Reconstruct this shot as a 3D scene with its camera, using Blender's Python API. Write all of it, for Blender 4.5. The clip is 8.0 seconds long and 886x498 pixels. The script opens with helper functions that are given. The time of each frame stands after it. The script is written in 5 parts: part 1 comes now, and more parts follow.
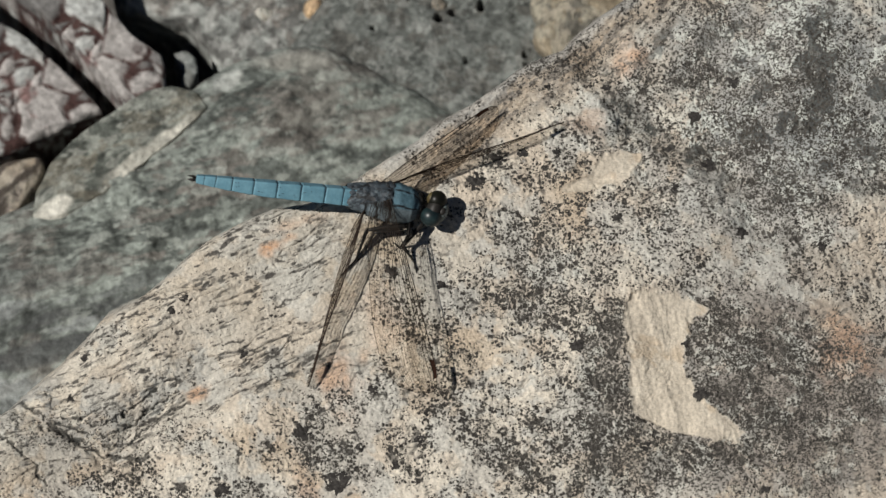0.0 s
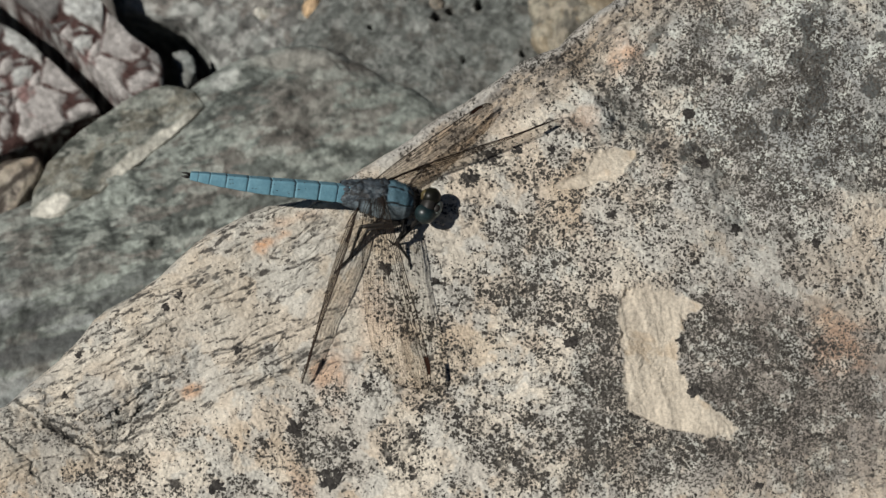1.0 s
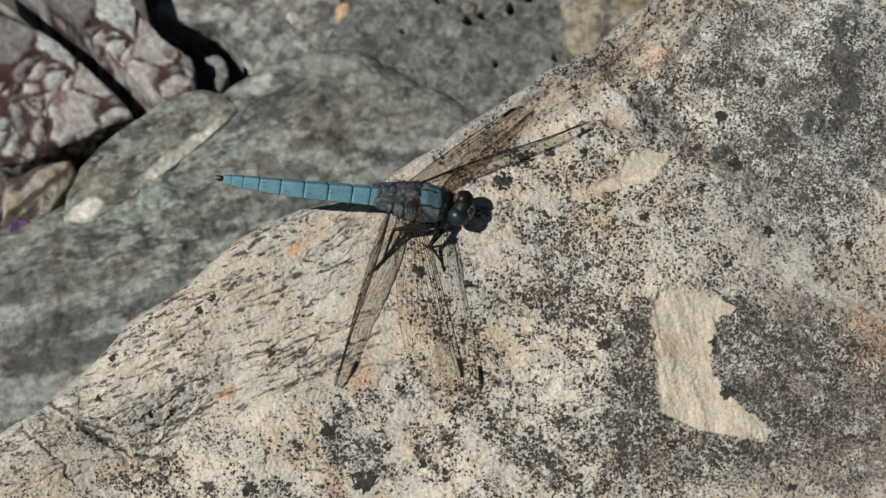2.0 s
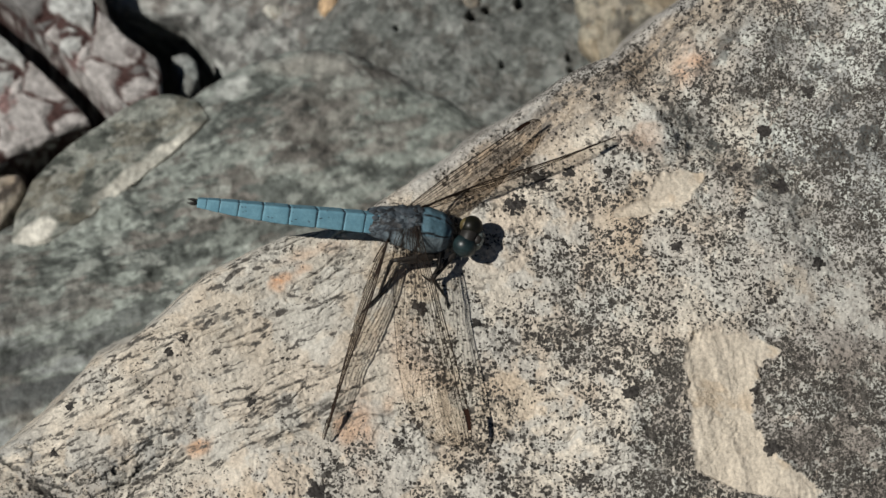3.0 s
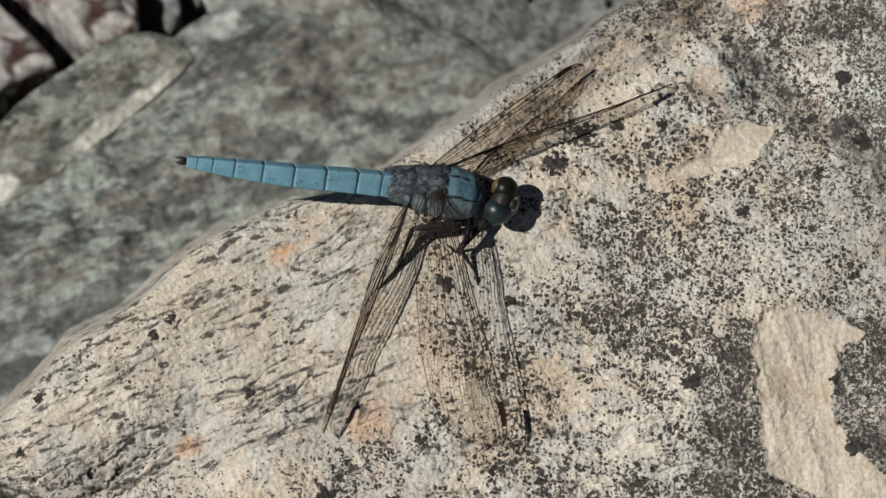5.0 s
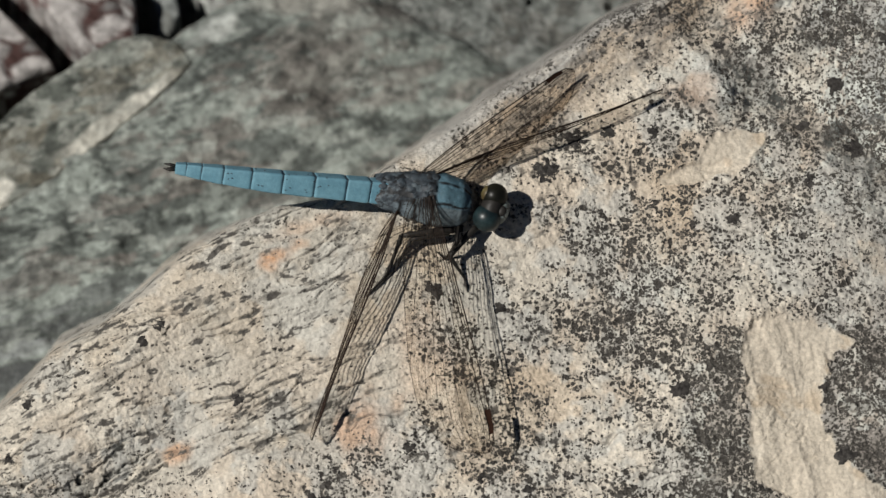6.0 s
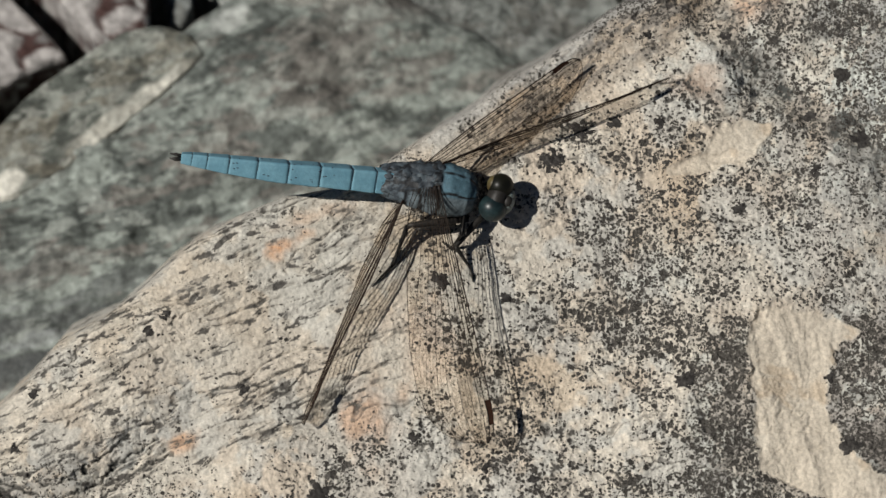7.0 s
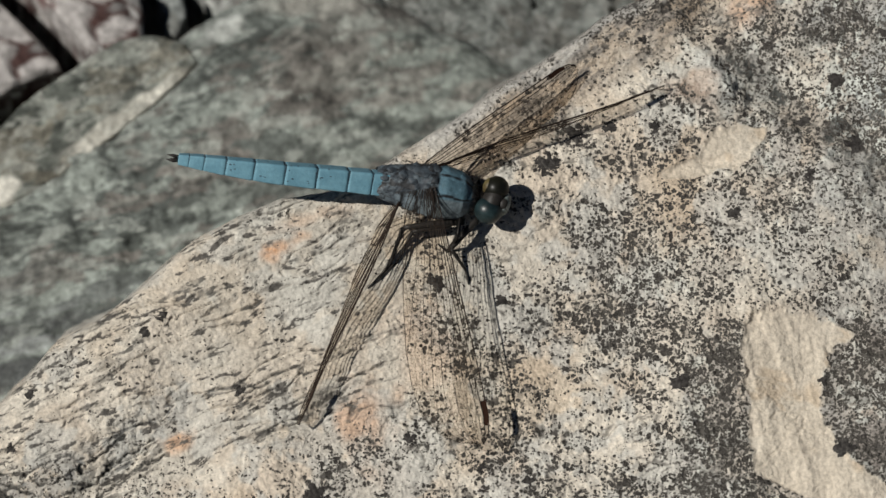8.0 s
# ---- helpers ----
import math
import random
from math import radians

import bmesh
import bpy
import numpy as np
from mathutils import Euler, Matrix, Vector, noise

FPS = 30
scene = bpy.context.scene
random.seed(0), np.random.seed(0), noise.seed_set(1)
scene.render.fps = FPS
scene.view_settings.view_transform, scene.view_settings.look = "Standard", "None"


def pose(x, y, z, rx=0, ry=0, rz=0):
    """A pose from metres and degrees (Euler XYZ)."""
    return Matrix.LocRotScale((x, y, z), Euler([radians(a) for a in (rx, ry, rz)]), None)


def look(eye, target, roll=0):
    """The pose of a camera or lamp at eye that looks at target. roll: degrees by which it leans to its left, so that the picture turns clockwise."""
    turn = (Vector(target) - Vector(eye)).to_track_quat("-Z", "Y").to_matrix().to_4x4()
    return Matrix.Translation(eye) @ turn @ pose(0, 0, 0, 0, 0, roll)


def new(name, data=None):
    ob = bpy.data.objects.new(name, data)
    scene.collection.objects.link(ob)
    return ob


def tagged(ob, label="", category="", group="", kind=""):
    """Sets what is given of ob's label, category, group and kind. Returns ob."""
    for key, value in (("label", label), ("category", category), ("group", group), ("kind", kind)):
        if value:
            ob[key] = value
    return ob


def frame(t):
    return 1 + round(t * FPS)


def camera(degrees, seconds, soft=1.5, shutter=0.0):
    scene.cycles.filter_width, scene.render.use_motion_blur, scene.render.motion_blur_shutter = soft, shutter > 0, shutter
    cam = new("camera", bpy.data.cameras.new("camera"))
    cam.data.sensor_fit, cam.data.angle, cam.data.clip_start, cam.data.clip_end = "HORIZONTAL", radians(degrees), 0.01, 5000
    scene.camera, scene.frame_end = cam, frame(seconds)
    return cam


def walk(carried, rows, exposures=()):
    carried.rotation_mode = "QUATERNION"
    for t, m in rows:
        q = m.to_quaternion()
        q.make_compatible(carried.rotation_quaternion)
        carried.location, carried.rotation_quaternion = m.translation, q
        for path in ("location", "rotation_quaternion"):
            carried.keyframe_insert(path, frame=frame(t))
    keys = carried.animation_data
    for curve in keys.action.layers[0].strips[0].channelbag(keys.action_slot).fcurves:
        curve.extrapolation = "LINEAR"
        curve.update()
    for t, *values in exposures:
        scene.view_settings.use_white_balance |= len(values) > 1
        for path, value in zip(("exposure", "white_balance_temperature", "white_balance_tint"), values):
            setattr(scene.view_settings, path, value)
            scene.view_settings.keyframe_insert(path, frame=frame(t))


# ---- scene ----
cam = camera(6.0, 8.0, soft=1.5)
PATH = [
    (0.0, look((0.00000, -1.06943, 1.06943), (0.00000, 0.00000, 0.00000), 0.000)),
    (0.5, look((0.01209, -1.06818, 1.07012), (0.00308, 0.00105, 0.00102), -0.463)),
    (1.0, look((0.01428, -1.07543, 1.06455), (0.00104, -0.00039, -0.00041), -0.539)),
    (1.5, look((0.01310, -1.07812, 1.06453), (-0.00081, -0.00182, -0.00183), -0.589)),
    (2.0, look((0.01315, -1.08030, 1.06245), (-0.00487, -0.00009, -0.00002), -0.819)),
    (2.2, look((0.00562, -1.06213, 1.03673), (-0.00672, 0.00197, 0.00208), -0.443)),
    (3.3, look((-0.01530, -0.89135, 0.91640), (-0.00698, 0.00355, 0.00338), 0.447)),
    (3.5, look((-0.02419, -0.87084, 0.88773), (-0.00942, 0.00545, 0.00517), 0.869)),
    (4.0, look((-0.02677, -0.80235, 0.82616), (-0.00875, 0.00351, 0.00318), 0.869)),
    (4.5, look((-0.03073, -0.79414, 0.82366), (-0.00991, 0.00247, 0.00208), 1.006)),
    (6.0, look((-0.00718, -0.78507, 0.82893), (-0.00803, 0.00112, 0.00103), 0.017)),
    (6.5, look((-0.00035, -0.78436, 0.82956), (-0.00847, 0.00234, 0.00225), -0.323)),
    (7.0, look((0.00654, -0.78812, 0.82697), (-0.00883, 0.00007, 0.00018), -0.680)),
    (7.5, look((0.00132, -0.79508, 0.82307), (-0.00895, 0.00003, 0.00009), -0.419)),
    (8.0, look((-0.00059, -0.80362, 0.81757), (-0.00823, 0.00034, 0.00037), -0.078)),
]
walk(cam, PATH)
cam.data.dof.use_dof = True          # the lens is focused on the dragonfly
cam.data.dof.aperture_fstop = 27

# ---- light ----
SUN_WAY = Vector((-0.80, -0.47, 0.88)).normalized()      # towards the sun
world = bpy.data.worlds.new("sky")
scene.world = world
world.use_nodes = True
sky = world.node_tree.nodes.new("ShaderNodeTexSky")
sky.sky_type = "NISHITA"
sky.sun_disc = False
sky.sun_elevation = math.asin(SUN_WAY.z)
sky.sun_rotation = math.atan2(SUN_WAY.x, SUN_WAY.y)
sky.altitude = 1500
sky.air_density = 0.6
sky.dust_density = 0.3
world.node_tree.links.new(sky.outputs[0], world.node_tree.nodes["Background"].inputs[0])
world.node_tree.nodes["Background"].inputs[1].default_value = 0.024
sun_data = bpy.data.lights.new("sun", "SUN")
sun_data.energy = 4.1
sun_data.angle = radians(0.53)
sun_data.color = (1.0, 0.965, 0.905)
sun = new("sun", sun_data)
sun.matrix_world = look(SUN_WAY * 4, (0, 0, 0))
scene.view_settings.exposure = 0.0

MM = 0.001
TILT = 30.0                       # slope of the boulder's face


# ---- noise in numpy ----
def value_noise(x, y, seed):
    table = np.random.RandomState(seed).rand(64, 64)
    xi, yi = np.floor(x).astype(int), np.floor(y).astype(int)
    fx, fy = x - xi, y - yi
    fx, fy = fx * fx * fx * (fx * (fx * 6 - 15) + 10), fy * fy * fy * (fy * (fy * 6 - 15) + 10)
    a, b = table[xi % 64, yi % 64], table[(xi + 1) % 64, yi % 64]
    c, d = table[xi % 64, (yi + 1) % 64], table[(xi + 1) % 64, (yi + 1) % 64]
    return (a * (1 - fx) + b * fx) * (1 - fy) + (c * (1 - fx) + d * fx) * fy


def fbm(x, y, size, octaves, seed, gain=0.5):
    """Noise from about -1 to 1, whose largest lumps are of that size."""
    total, weight, amount = 0.0, 0.0, 1.0
    for k in range(octaves):
        angle = 0.6 + 1.1 * k
        c, s = math.cos(angle), math.sin(angle)
        total = total + amount * (value_noise((c * x - s * y) / size + 7.3 * k, (s * x + c * y) / size + 3.1 * k, seed + k) - 0.5)
        weight += amount
        amount *= gain
        size *= 0.47
    return total / weight * 3.0


def step(a, b, x):
    s = np.clip((x - a) / (b - a), 0, 1)
    return s * s * (3 - 2 * s)


def blend(colour, other, amount):
    return colour * (1 - amount[:, None]) + np.asarray(other)[None, :] * amount[:, None]


def cells(x, y, size, seed, jitter=0.9):
    """Distance to the nearest and second nearest scattered point, and the nearest point's number."""
    rnd = np.random.RandomState(seed)
    jx, jy = rnd.rand(64, 64) * jitter, rnd.rand(64, 64) * jitter
    xi, yi = np.floor(x / size).astype(int), np.floor(y / size).astype(int)
    first = np.full(x.shape, 1e9)
    second = np.full(x.shape, 1e9)
    number = np.zeros(x.shape, int)
    for di in (-1, 0, 1):
        for dj in (-1, 0, 1):
            i, j = xi + di, yi + dj
            d = np.hypot((i + jx[i % 64, j % 64]) * size - x, (j + jy[i % 64, j % 64]) * size - y)
            near = d < first
            second = np.where(near, first, np.minimum(second, d))
            number = np.where(near, (i % 64) * 64 + j % 64, number)
            first = np.where(near, d, first)
    return first, second, number


# ---- materials ----
# the boulder's dark grains: how many to a metre, colour, share of the places taken, greatest reach, where they lie thick
SPECK_SIZES = ((1000, (0.058, 0.052, 0.046), 0.9, 0.5, "specks"), (1750, (0.062, 0.056, 0.05), 1.4, 0.56, "specks"),
               (3200, (0.10, 0.092, 0.08), 1.9, 0.58, "fine_specks"))


def material(name, colour, roughness=0.8, metallic=0.0, grain=None, grain_amount=0.25, bump=0.0, bump_size=400.0, spec=0.5, attribute=None,
             second=None, second_size=60.0, specks=None):
    """A principled material: a colour or a mesh colour, broken up by grain at two scales, with fine relief."""
    m = bpy.data.materials.new(name)
    m.use_nodes = True
    nt = m.node_tree
    bsdf = nt.nodes["Principled BSDF"]
    bsdf.inputs["Roughness"].default_value = roughness
    bsdf.inputs["Metallic"].default_value = metallic
    bsdf.inputs["Specular IOR Level"].default_value = spec
    where = nt.nodes.new("ShaderNodeTexCoord").outputs["Object"]
    if attribute:
        source = nt.nodes.new("ShaderNodeAttribute")
        source.attribute_name = attribute
        out = source.outputs["Color"]
    else:
        source = nt.nodes.new("ShaderNodeRGB")
        source.outputs[0].default_value = (*colour, 1)
        out = source.outputs[0]
    if second:
        tex = nt.nodes.new("ShaderNodeTexNoise")
        tex.inputs["Scale"].default_value = second_size
        tex.inputs["Detail"].default_value = 5
        nt.links.new(where, tex.inputs["Vector"])
        ramp = nt.nodes.new("ShaderNodeMapRange")
        ramp.inputs[1].default_value, ramp.inputs[2].default_value = 0.4, 0.65
        nt.links.new(tex.outputs["Fac"], ramp.inputs[0])
        mix = nt.nodes.new("ShaderNodeMix")
        mix.data_type = "RGBA"
        nt.links.new(ramp.outputs[0], mix.inputs[0])
        nt.links.new(out, mix.inputs[6])
        mix.inputs[7].default_value = (*second, 1)
        out = mix.outputs[2]
    if grain:
        tex = nt.nodes.new("ShaderNodeTexNoise")
        tex.inputs["Scale"].default_value = grain
        tex.inputs["Detail"].default_value = 6
        tex.inputs["Roughness"].default_value = 0.65
        nt.links.new(where, tex.inputs["Vector"])
        ramp = nt.nodes.new("ShaderNodeMapRange")
        ramp.inputs[1].default_value, ramp.inputs[2].default_value = 0.3, 0.7
        ramp.inputs[3].default_value, ramp.inputs[4].default_value = 1 - grain_amount, 1 + grain_amount
        nt.links.new(tex.outputs["Fac"], ramp.inputs[0])
        scale = nt.nodes.new("ShaderNodeVectorMath")
        scale.operation = "SCALE"
        nt.links.new(out, scale.inputs[0])
        nt.links.new(ramp.outputs[0], scale.inputs["Scale"])
        out = scale.outputs[0]
    if specks:
        # dark grains of several sizes scattered one by one, thick or thin as the mesh says
        pits = None
        wob = nt.nodes.new("ShaderNodeTexNoise")
        wob.inputs["Scale"].default_value = 1500
        wob.inputs["Detail"].default_value = 3
        nt.links.new(where, wob.inputs["Vector"])
        warp = nt.nodes.new("ShaderNodeVectorMath")
        warp.operation = "MULTIPLY_ADD"
        nt.links.new(wob.outputs["Color"], warp.inputs[0])
        warp.inputs[1].default_value = (0.0007, 0.0007, 0.0007)
        nt.links.new(where, warp.inputs[2])
        for size, colour, share, reach, attr in SPECK_SIZES:
            dense = nt.nodes.new("ShaderNodeAttribute")
            dense.attribute_name = attr
            tex = nt.nodes.new("ShaderNodeTexVoronoi")
            tex.inputs["Scale"].default_value = size
            nt.links.new(warp.outputs[0], tex.inputs["Vector"])
            pick = nt.nodes.new("ShaderNodeSeparateColor")
            nt.links.new(tex.outputs["Color"], pick.inputs[0])
            lift = nt.nodes.new("ShaderNodeMath")
            lift.operation = "MULTIPLY"
            nt.links.new(dense.outputs["Fac"], lift.inputs[0])
            lift.inputs[1].default_value = share
            spare = nt.nodes.new("ShaderNodeMath")
            spare.operation = "SUBTRACT"
            nt.links.new(lift.outputs[0], spare.inputs[0])
            nt.links.new(pick.outputs[0], spare.inputs[1])
            radius = nt.nodes.new("ShaderNodeMapRange")
            radius.inputs[1].default_value, radius.inputs[2].default_value = 0.0, 0.32
            radius.inputs[3].default_value, radius.inputs[4].default_value = -0.06, reach
            nt.links.new(spare.outputs[0], radius.inputs[0])
            inside = nt.nodes.new("ShaderNodeMath")
            inside.operation = "SUBTRACT"
            nt.links.new(radius.outputs[0], inside.inputs[0])
            nt.links.new(tex.outputs["Distance"], inside.inputs[1])
            ramp = nt.nodes.new("ShaderNodeMapRange")
            ramp.inputs[1].default_value, ramp.inputs[2].default_value = -0.03, 0.035
            nt.links.new(inside.outputs[0], ramp.inputs[0])
            mix = nt.nodes.new("ShaderNodeMix")
            mix.data_type = "RGBA"
            nt.links.new(ramp.outputs[0], mix.inputs[0])
            nt.links.new(out, mix.inputs[6])
            mix.inputs[7].default_value = (*colour, 1)
            out = mix.outputs[2]
            sink = nt.nodes.new("ShaderNodeMath")
            sink.operation = "MULTIPLY_ADD"
            sink.inputs[1].default_value = -0.4
            nt.links.new(ramp.outputs[0], sink.inputs[0])
            if pits:
                nt.links.new(pits, sink.inputs[2])
            pits = sink.outputs[0]
    nt.links.new(out, bsdf.inputs["Base Color"])
    if bump:
        tex = nt.nodes.new("ShaderNodeTexNoise")
        tex.inputs["Scale"].default_value = bump_size
        tex.inputs["Detail"].default_value = 6
        nt.links.new(where, tex.inputs["Vector"])
        node = nt.nodes.new("ShaderNodeBump")
        node.inputs["Strength"].default_value = 1.0
        node.inputs["Distance"].default_value = bump
        height = tex.outputs["Fac"]
        if specks:
            both = nt.nodes.new("ShaderNodeMath")
            nt.links.new(height, both.inputs[0])
            nt.links.new(pits, both.inputs[1])
            height = both.outputs[0]
            firm = nt.nodes.new("ShaderNodeAttribute")
            firm.attribute_name = specks
            much = nt.nodes.new("ShaderNodeMapRange")
            much.inputs[1].default_value, much.inputs[2].default_value = 0.02, 0.3
            much.inputs[3].default_value, much.inputs[4].default_value = 0.5, 1.0
            nt.links.new(firm.outputs["Fac"], much.inputs[0])
            nt.links.new(much.outputs[0], node.inputs["Strength"])
        nt.links.new(height, node.inputs["Height"])
        nt.links.new(node.outputs[0], bsdf.inputs["Normal"])
    return m


def membrane_material(name, tint, gloss):
    m = bpy.data.materials.new(name)
    m.use_nodes = True
    nt = m.node_tree
    nt.nodes.remove(nt.nodes["Principled BSDF"])
    clear = nt.nodes.new("ShaderNodeBsdfTransparent")
    tex = nt.nodes.new("ShaderNodeTexNoise")
    tex.inputs["Scale"].default_value = 300
    ramp = nt.nodes.new("ShaderNodeMix")
    ramp.data_type = "RGBA"
    ramp.inputs[6].default_value = (*tint, 1)
    ramp.inputs[7].default_value = (*[0.5 + 0.5 * c for c in tint], 1)
    nt.links.new(nt.nodes.new("ShaderNodeTexCoord").outputs["Object"], tex.inputs["Vector"])
    nt.links.new(tex.outputs["Fac"], ramp.inputs[0])
    nt.links.new(ramp.outputs[2], clear.inputs[0])
    shiny = nt.nodes.new("ShaderNodeBsdfGlossy")
    shiny.inputs["Roughness"].default_value = 0.35
    mix = nt.nodes.new("ShaderNodeMixShader")
    mix.inputs[0].default_value = gloss
    nt.links.new(clear.outputs[0], mix.inputs[1])
    nt.links.new(shiny.outputs[0], mix.inputs[2])
    nt.links.new(mix.outputs[0], nt.nodes["Material Output"].inputs[0])
    return m


STONE = material("lichened_limestone", (0.5, 0.45, 0.36), 0.9, attribute="tint", grain=1700, grain_amount=0.24, bump=0.0008, bump_size=1300, spec=0.2, specks="specks")
FAR_STONE = material("weathered_grey_stone", (0.4, 0.4, 0.38), 0.92, attribute="tint", grain=800, grain_amount=0.42, bump=0.0006, bump_size=520, spec=0.2)
LICHEN = material("black_crust_lichen", (0.034, 0.031, 0.029), 0.95, grain=1800, grain_amount=0.5, bump=0.0004, bump_size=1500, spec=0.15, second=(0.065, 0.06, 0.055), second_size=1100)
SOIL = material("dry_soil", (0.11, 0.09, 0.07), 0.95, grain=90, grain_amount=0.4, bump=0.004, bump_size=60, second=(0.16, 0.14, 0.11), second_size=9)
BLUE = material("pruinose_blue_cuticle", (0.108, 0.24, 0.308), 0.62, grain=1800, grain_amount=0.12, bump=0.00005, bump_size=3000, spec=0.35,
                second=(0.14, 0.29, 0.36), second_size=500)
SHOULDER = material("dull_blue_cuticle", (0.075, 0.145, 0.18), 0.6, grain=1900, grain_amount=0.25, bump=0.00006, bump_size=2600, spec=0.35,
                    second=(0.06, 0.115, 0.145), second_size=600)
SLATE = material("slate_blue_cuticle", (0.06, 0.075, 0.088), 0.6, grain=2500, grain_amount=0.4, bump=0.00008, bump_size=2500, spec=0.35,
                 second=(0.022, 0.026, 0.03), second_size=700)
CUTICLE = material("marked_cuticle", (0.1, 0.12, 0.14), 0.6, attribute="tint", grain=2600, grain_amount=0.3, bump=0.00006, bump_size=2600, spec=0.35)
BLACK = material("black_cuticle", (0.022, 0.02, 0.018), 0.5, spec=0.25, grain=2000, grain_amount=0.3, bump=0.00003, bump_size=3000)
SEAM = material("dark_seam", (0.03, 0.045, 0.06), 0.6, grain=2000, grain_amount=0.2)
EYE = material("dark_teal_eye", (0.008, 0.016, 0.018), 0.38, grain=2500, grain_amount=0.35, spec=0.4, second=(0.02, 0.038, 0.04), second_size=350)
EYE_BROWN = material("dark_brown_eye", (0.007, 0.007, 0.006), 0.38, grain=2500, grain_amount=0.35, spec=0.2, second=(0.012, 0.012, 0.007), second_size=350)
FACE = material("pale_blue_grey_face", (0.30, 0.35, 0.34), 0.5, grain=2200, grain_amount=0.25, second=(0.10, 0.12, 0.11), second_size=700)
YELLOW = material("dull_yellow_cuticle", (0.13, 0.11, 0.04), 0.55, grain=2200, grain_amount=0.3, second=(0.07, 0.05, 0.02), second_size=800)
PETAL = material("purple_petal", (0.11, 0.05, 0.16), 0.6, grain=900, grain_amount=0.25, second=(0.16, 0.08, 0.21), second_size=500)
VEIN = material("dark_brown_vein", (0.022, 0.014, 0.010), 0.55, spec=0.15, grain=1500, grain_amount=0.3)
FINE_VEIN = material("brown_vein", (0.07, 0.042, 0.026), 0.6, spec=0.2, grain=1500, grain_amount=0.3)
STIGMA = material("brown_wing_mark", (0.035, 0.016, 0.010), 0.6, spec=0.12, grain=1500, grain_amount=0.3)
MEMBRANE = membrane_material("clear_wing_membrane", (0.965, 0.935, 0.885), 0.02)
TAN_MEMBRANE = membrane_material("tan_wing_membrane", (0.93, 0.865, 0.785), 0.02)


# ---- mesh helpers ----
def part(name, bm, mat, parent=None, label=""):
    """Links a bmesh as one mesh object under a thing or a part."""
    me = bpy.data.meshes.new(name)
    bm.normal_update()
    bm.to_mesh(me)
    bm.free()
    me.materials.append(mat)
    me.shade_smooth()
    ob = new(name, me)
    ob.parent = parent
    if label:
        ob["label"] = label
    return ob


def mesh_from(name, points, faces, mat, colours=None, specks=None, fine=None):
    """A mesh object from numpy arrays, with point colours."""
    me = bpy.data.meshes.new(name)
    sides = faces.shape[1]
    me.vertices.add(len(points))
    me.vertices.foreach_set("co", points.astype(np.float32).ravel())
    me.loops.add(faces.size)
    me.loops.foreach_set("vertex_index", faces.astype(np.int32).ravel())
    me.polygons.add(len(faces))
    me.polygons.foreach_set("loop_start", np.arange(0, faces.size, sides, dtype=np.int32))
    if colours is not None:
        layer = me.attributes.new("tint", "FLOAT_COLOR", "POINT")
        layer.data.foreach_set("color", np.c_[np.clip(colours, 0.004, 0.85), np.ones(len(colours))].astype(np.float32).ravel())
    for key, values in (("specks", specks), ("fine_specks", fine)):
        if values is not None:
            layer = me.attributes.new(key, "FLOAT", "POINT")
            layer.data.foreach_set("value", values.astype(np.float32))
    me.update(calc_edges=True)
    me.validate()
    me.materials.append(mat)
    me.shade_smooth()
    return new(name, me)


def sheet_faces(rows, columns):
    a = (np.arange(rows - 1)[:, None] * columns + np.arange(columns - 1)[None, :]).ravel()
    return np.stack([a, a + 1, a + columns + 1, a + columns], 1)


def loft(bm, rings, close=True):
    """Skins rings of equal count; caps both ends."""
    made = [[bm.verts.new(p) for p in ring] for ring in rings]
    count = len(made[0])
    for a, b in zip(made, made[1:]):
        for k in range(count):
            bm.faces.new((a[k], a[(k + 1) % count], b[(k + 1) % count], b[k]))
    if close:
        bm.faces.new(made[0][::-1])
        bm.faces.new(made[-1])
    return made


def tube(bm, points, radii, sides=8, flat=1.0, flat_way=None):
    """A tube along points, with a radius for each."""
    points = [Vector(p) for p in points]
    rings = []
    side = None
    for k, p in enumerate(points):
        way = (points[min(k + 1, len(points) - 1)] - points[max(k - 1, 0)]).normalized()
        if side is None:
            side = way.cross(Vector(flat_way) if flat_way else (Vector((0, 0, 1)) if abs(way.z) < 0.9 else Vector((0, 1, 0)))).normalized()
        side = (side - way * side.dot(way)).normalized()
        up = side.cross(way)
        rings.append([p + radii[k] * (math.cos(a) * side + flat * math.sin(a) * up) for a in (2 * math.pi * j / sides for j in range(sides))])
    loft(bm, rings)


def ball(bm, centre, axes, rings=14, sides=20, dent=None):
    """An ellipsoid with three half-axis vectors; dent(x, y, z) scales the unit point."""
    centre, axes = Vector(centre), [Vector(a) for a in axes]
    loops = []
    for i in range(1, rings):
        lat = math.pi * i / rings - math.pi / 2
        loop = []
        for j in range(sides):
            lon = 2 * math.pi * j / sides
            x, y, z = math.cos(lat) * math.cos(lon), math.cos(lat) * math.sin(lon), math.sin(lat)
            k = dent(x, y, z) if dent else 1.0
            loop.append(centre + k * (x * axes[0] + y * axes[1] + z * axes[2]))
        loops.append(loop)
    made = loft(bm, loops, close=False)
    low, high = bm.verts.new(centre - axes[2]), bm.verts.new(centre + axes[2])
    for j in range(sides):
        bm.faces.new((low, made[0][(j + 1) % sides], made[0][j]))
        bm.faces.new((high, made[-1][j], made[-1][(j + 1) % sides]))


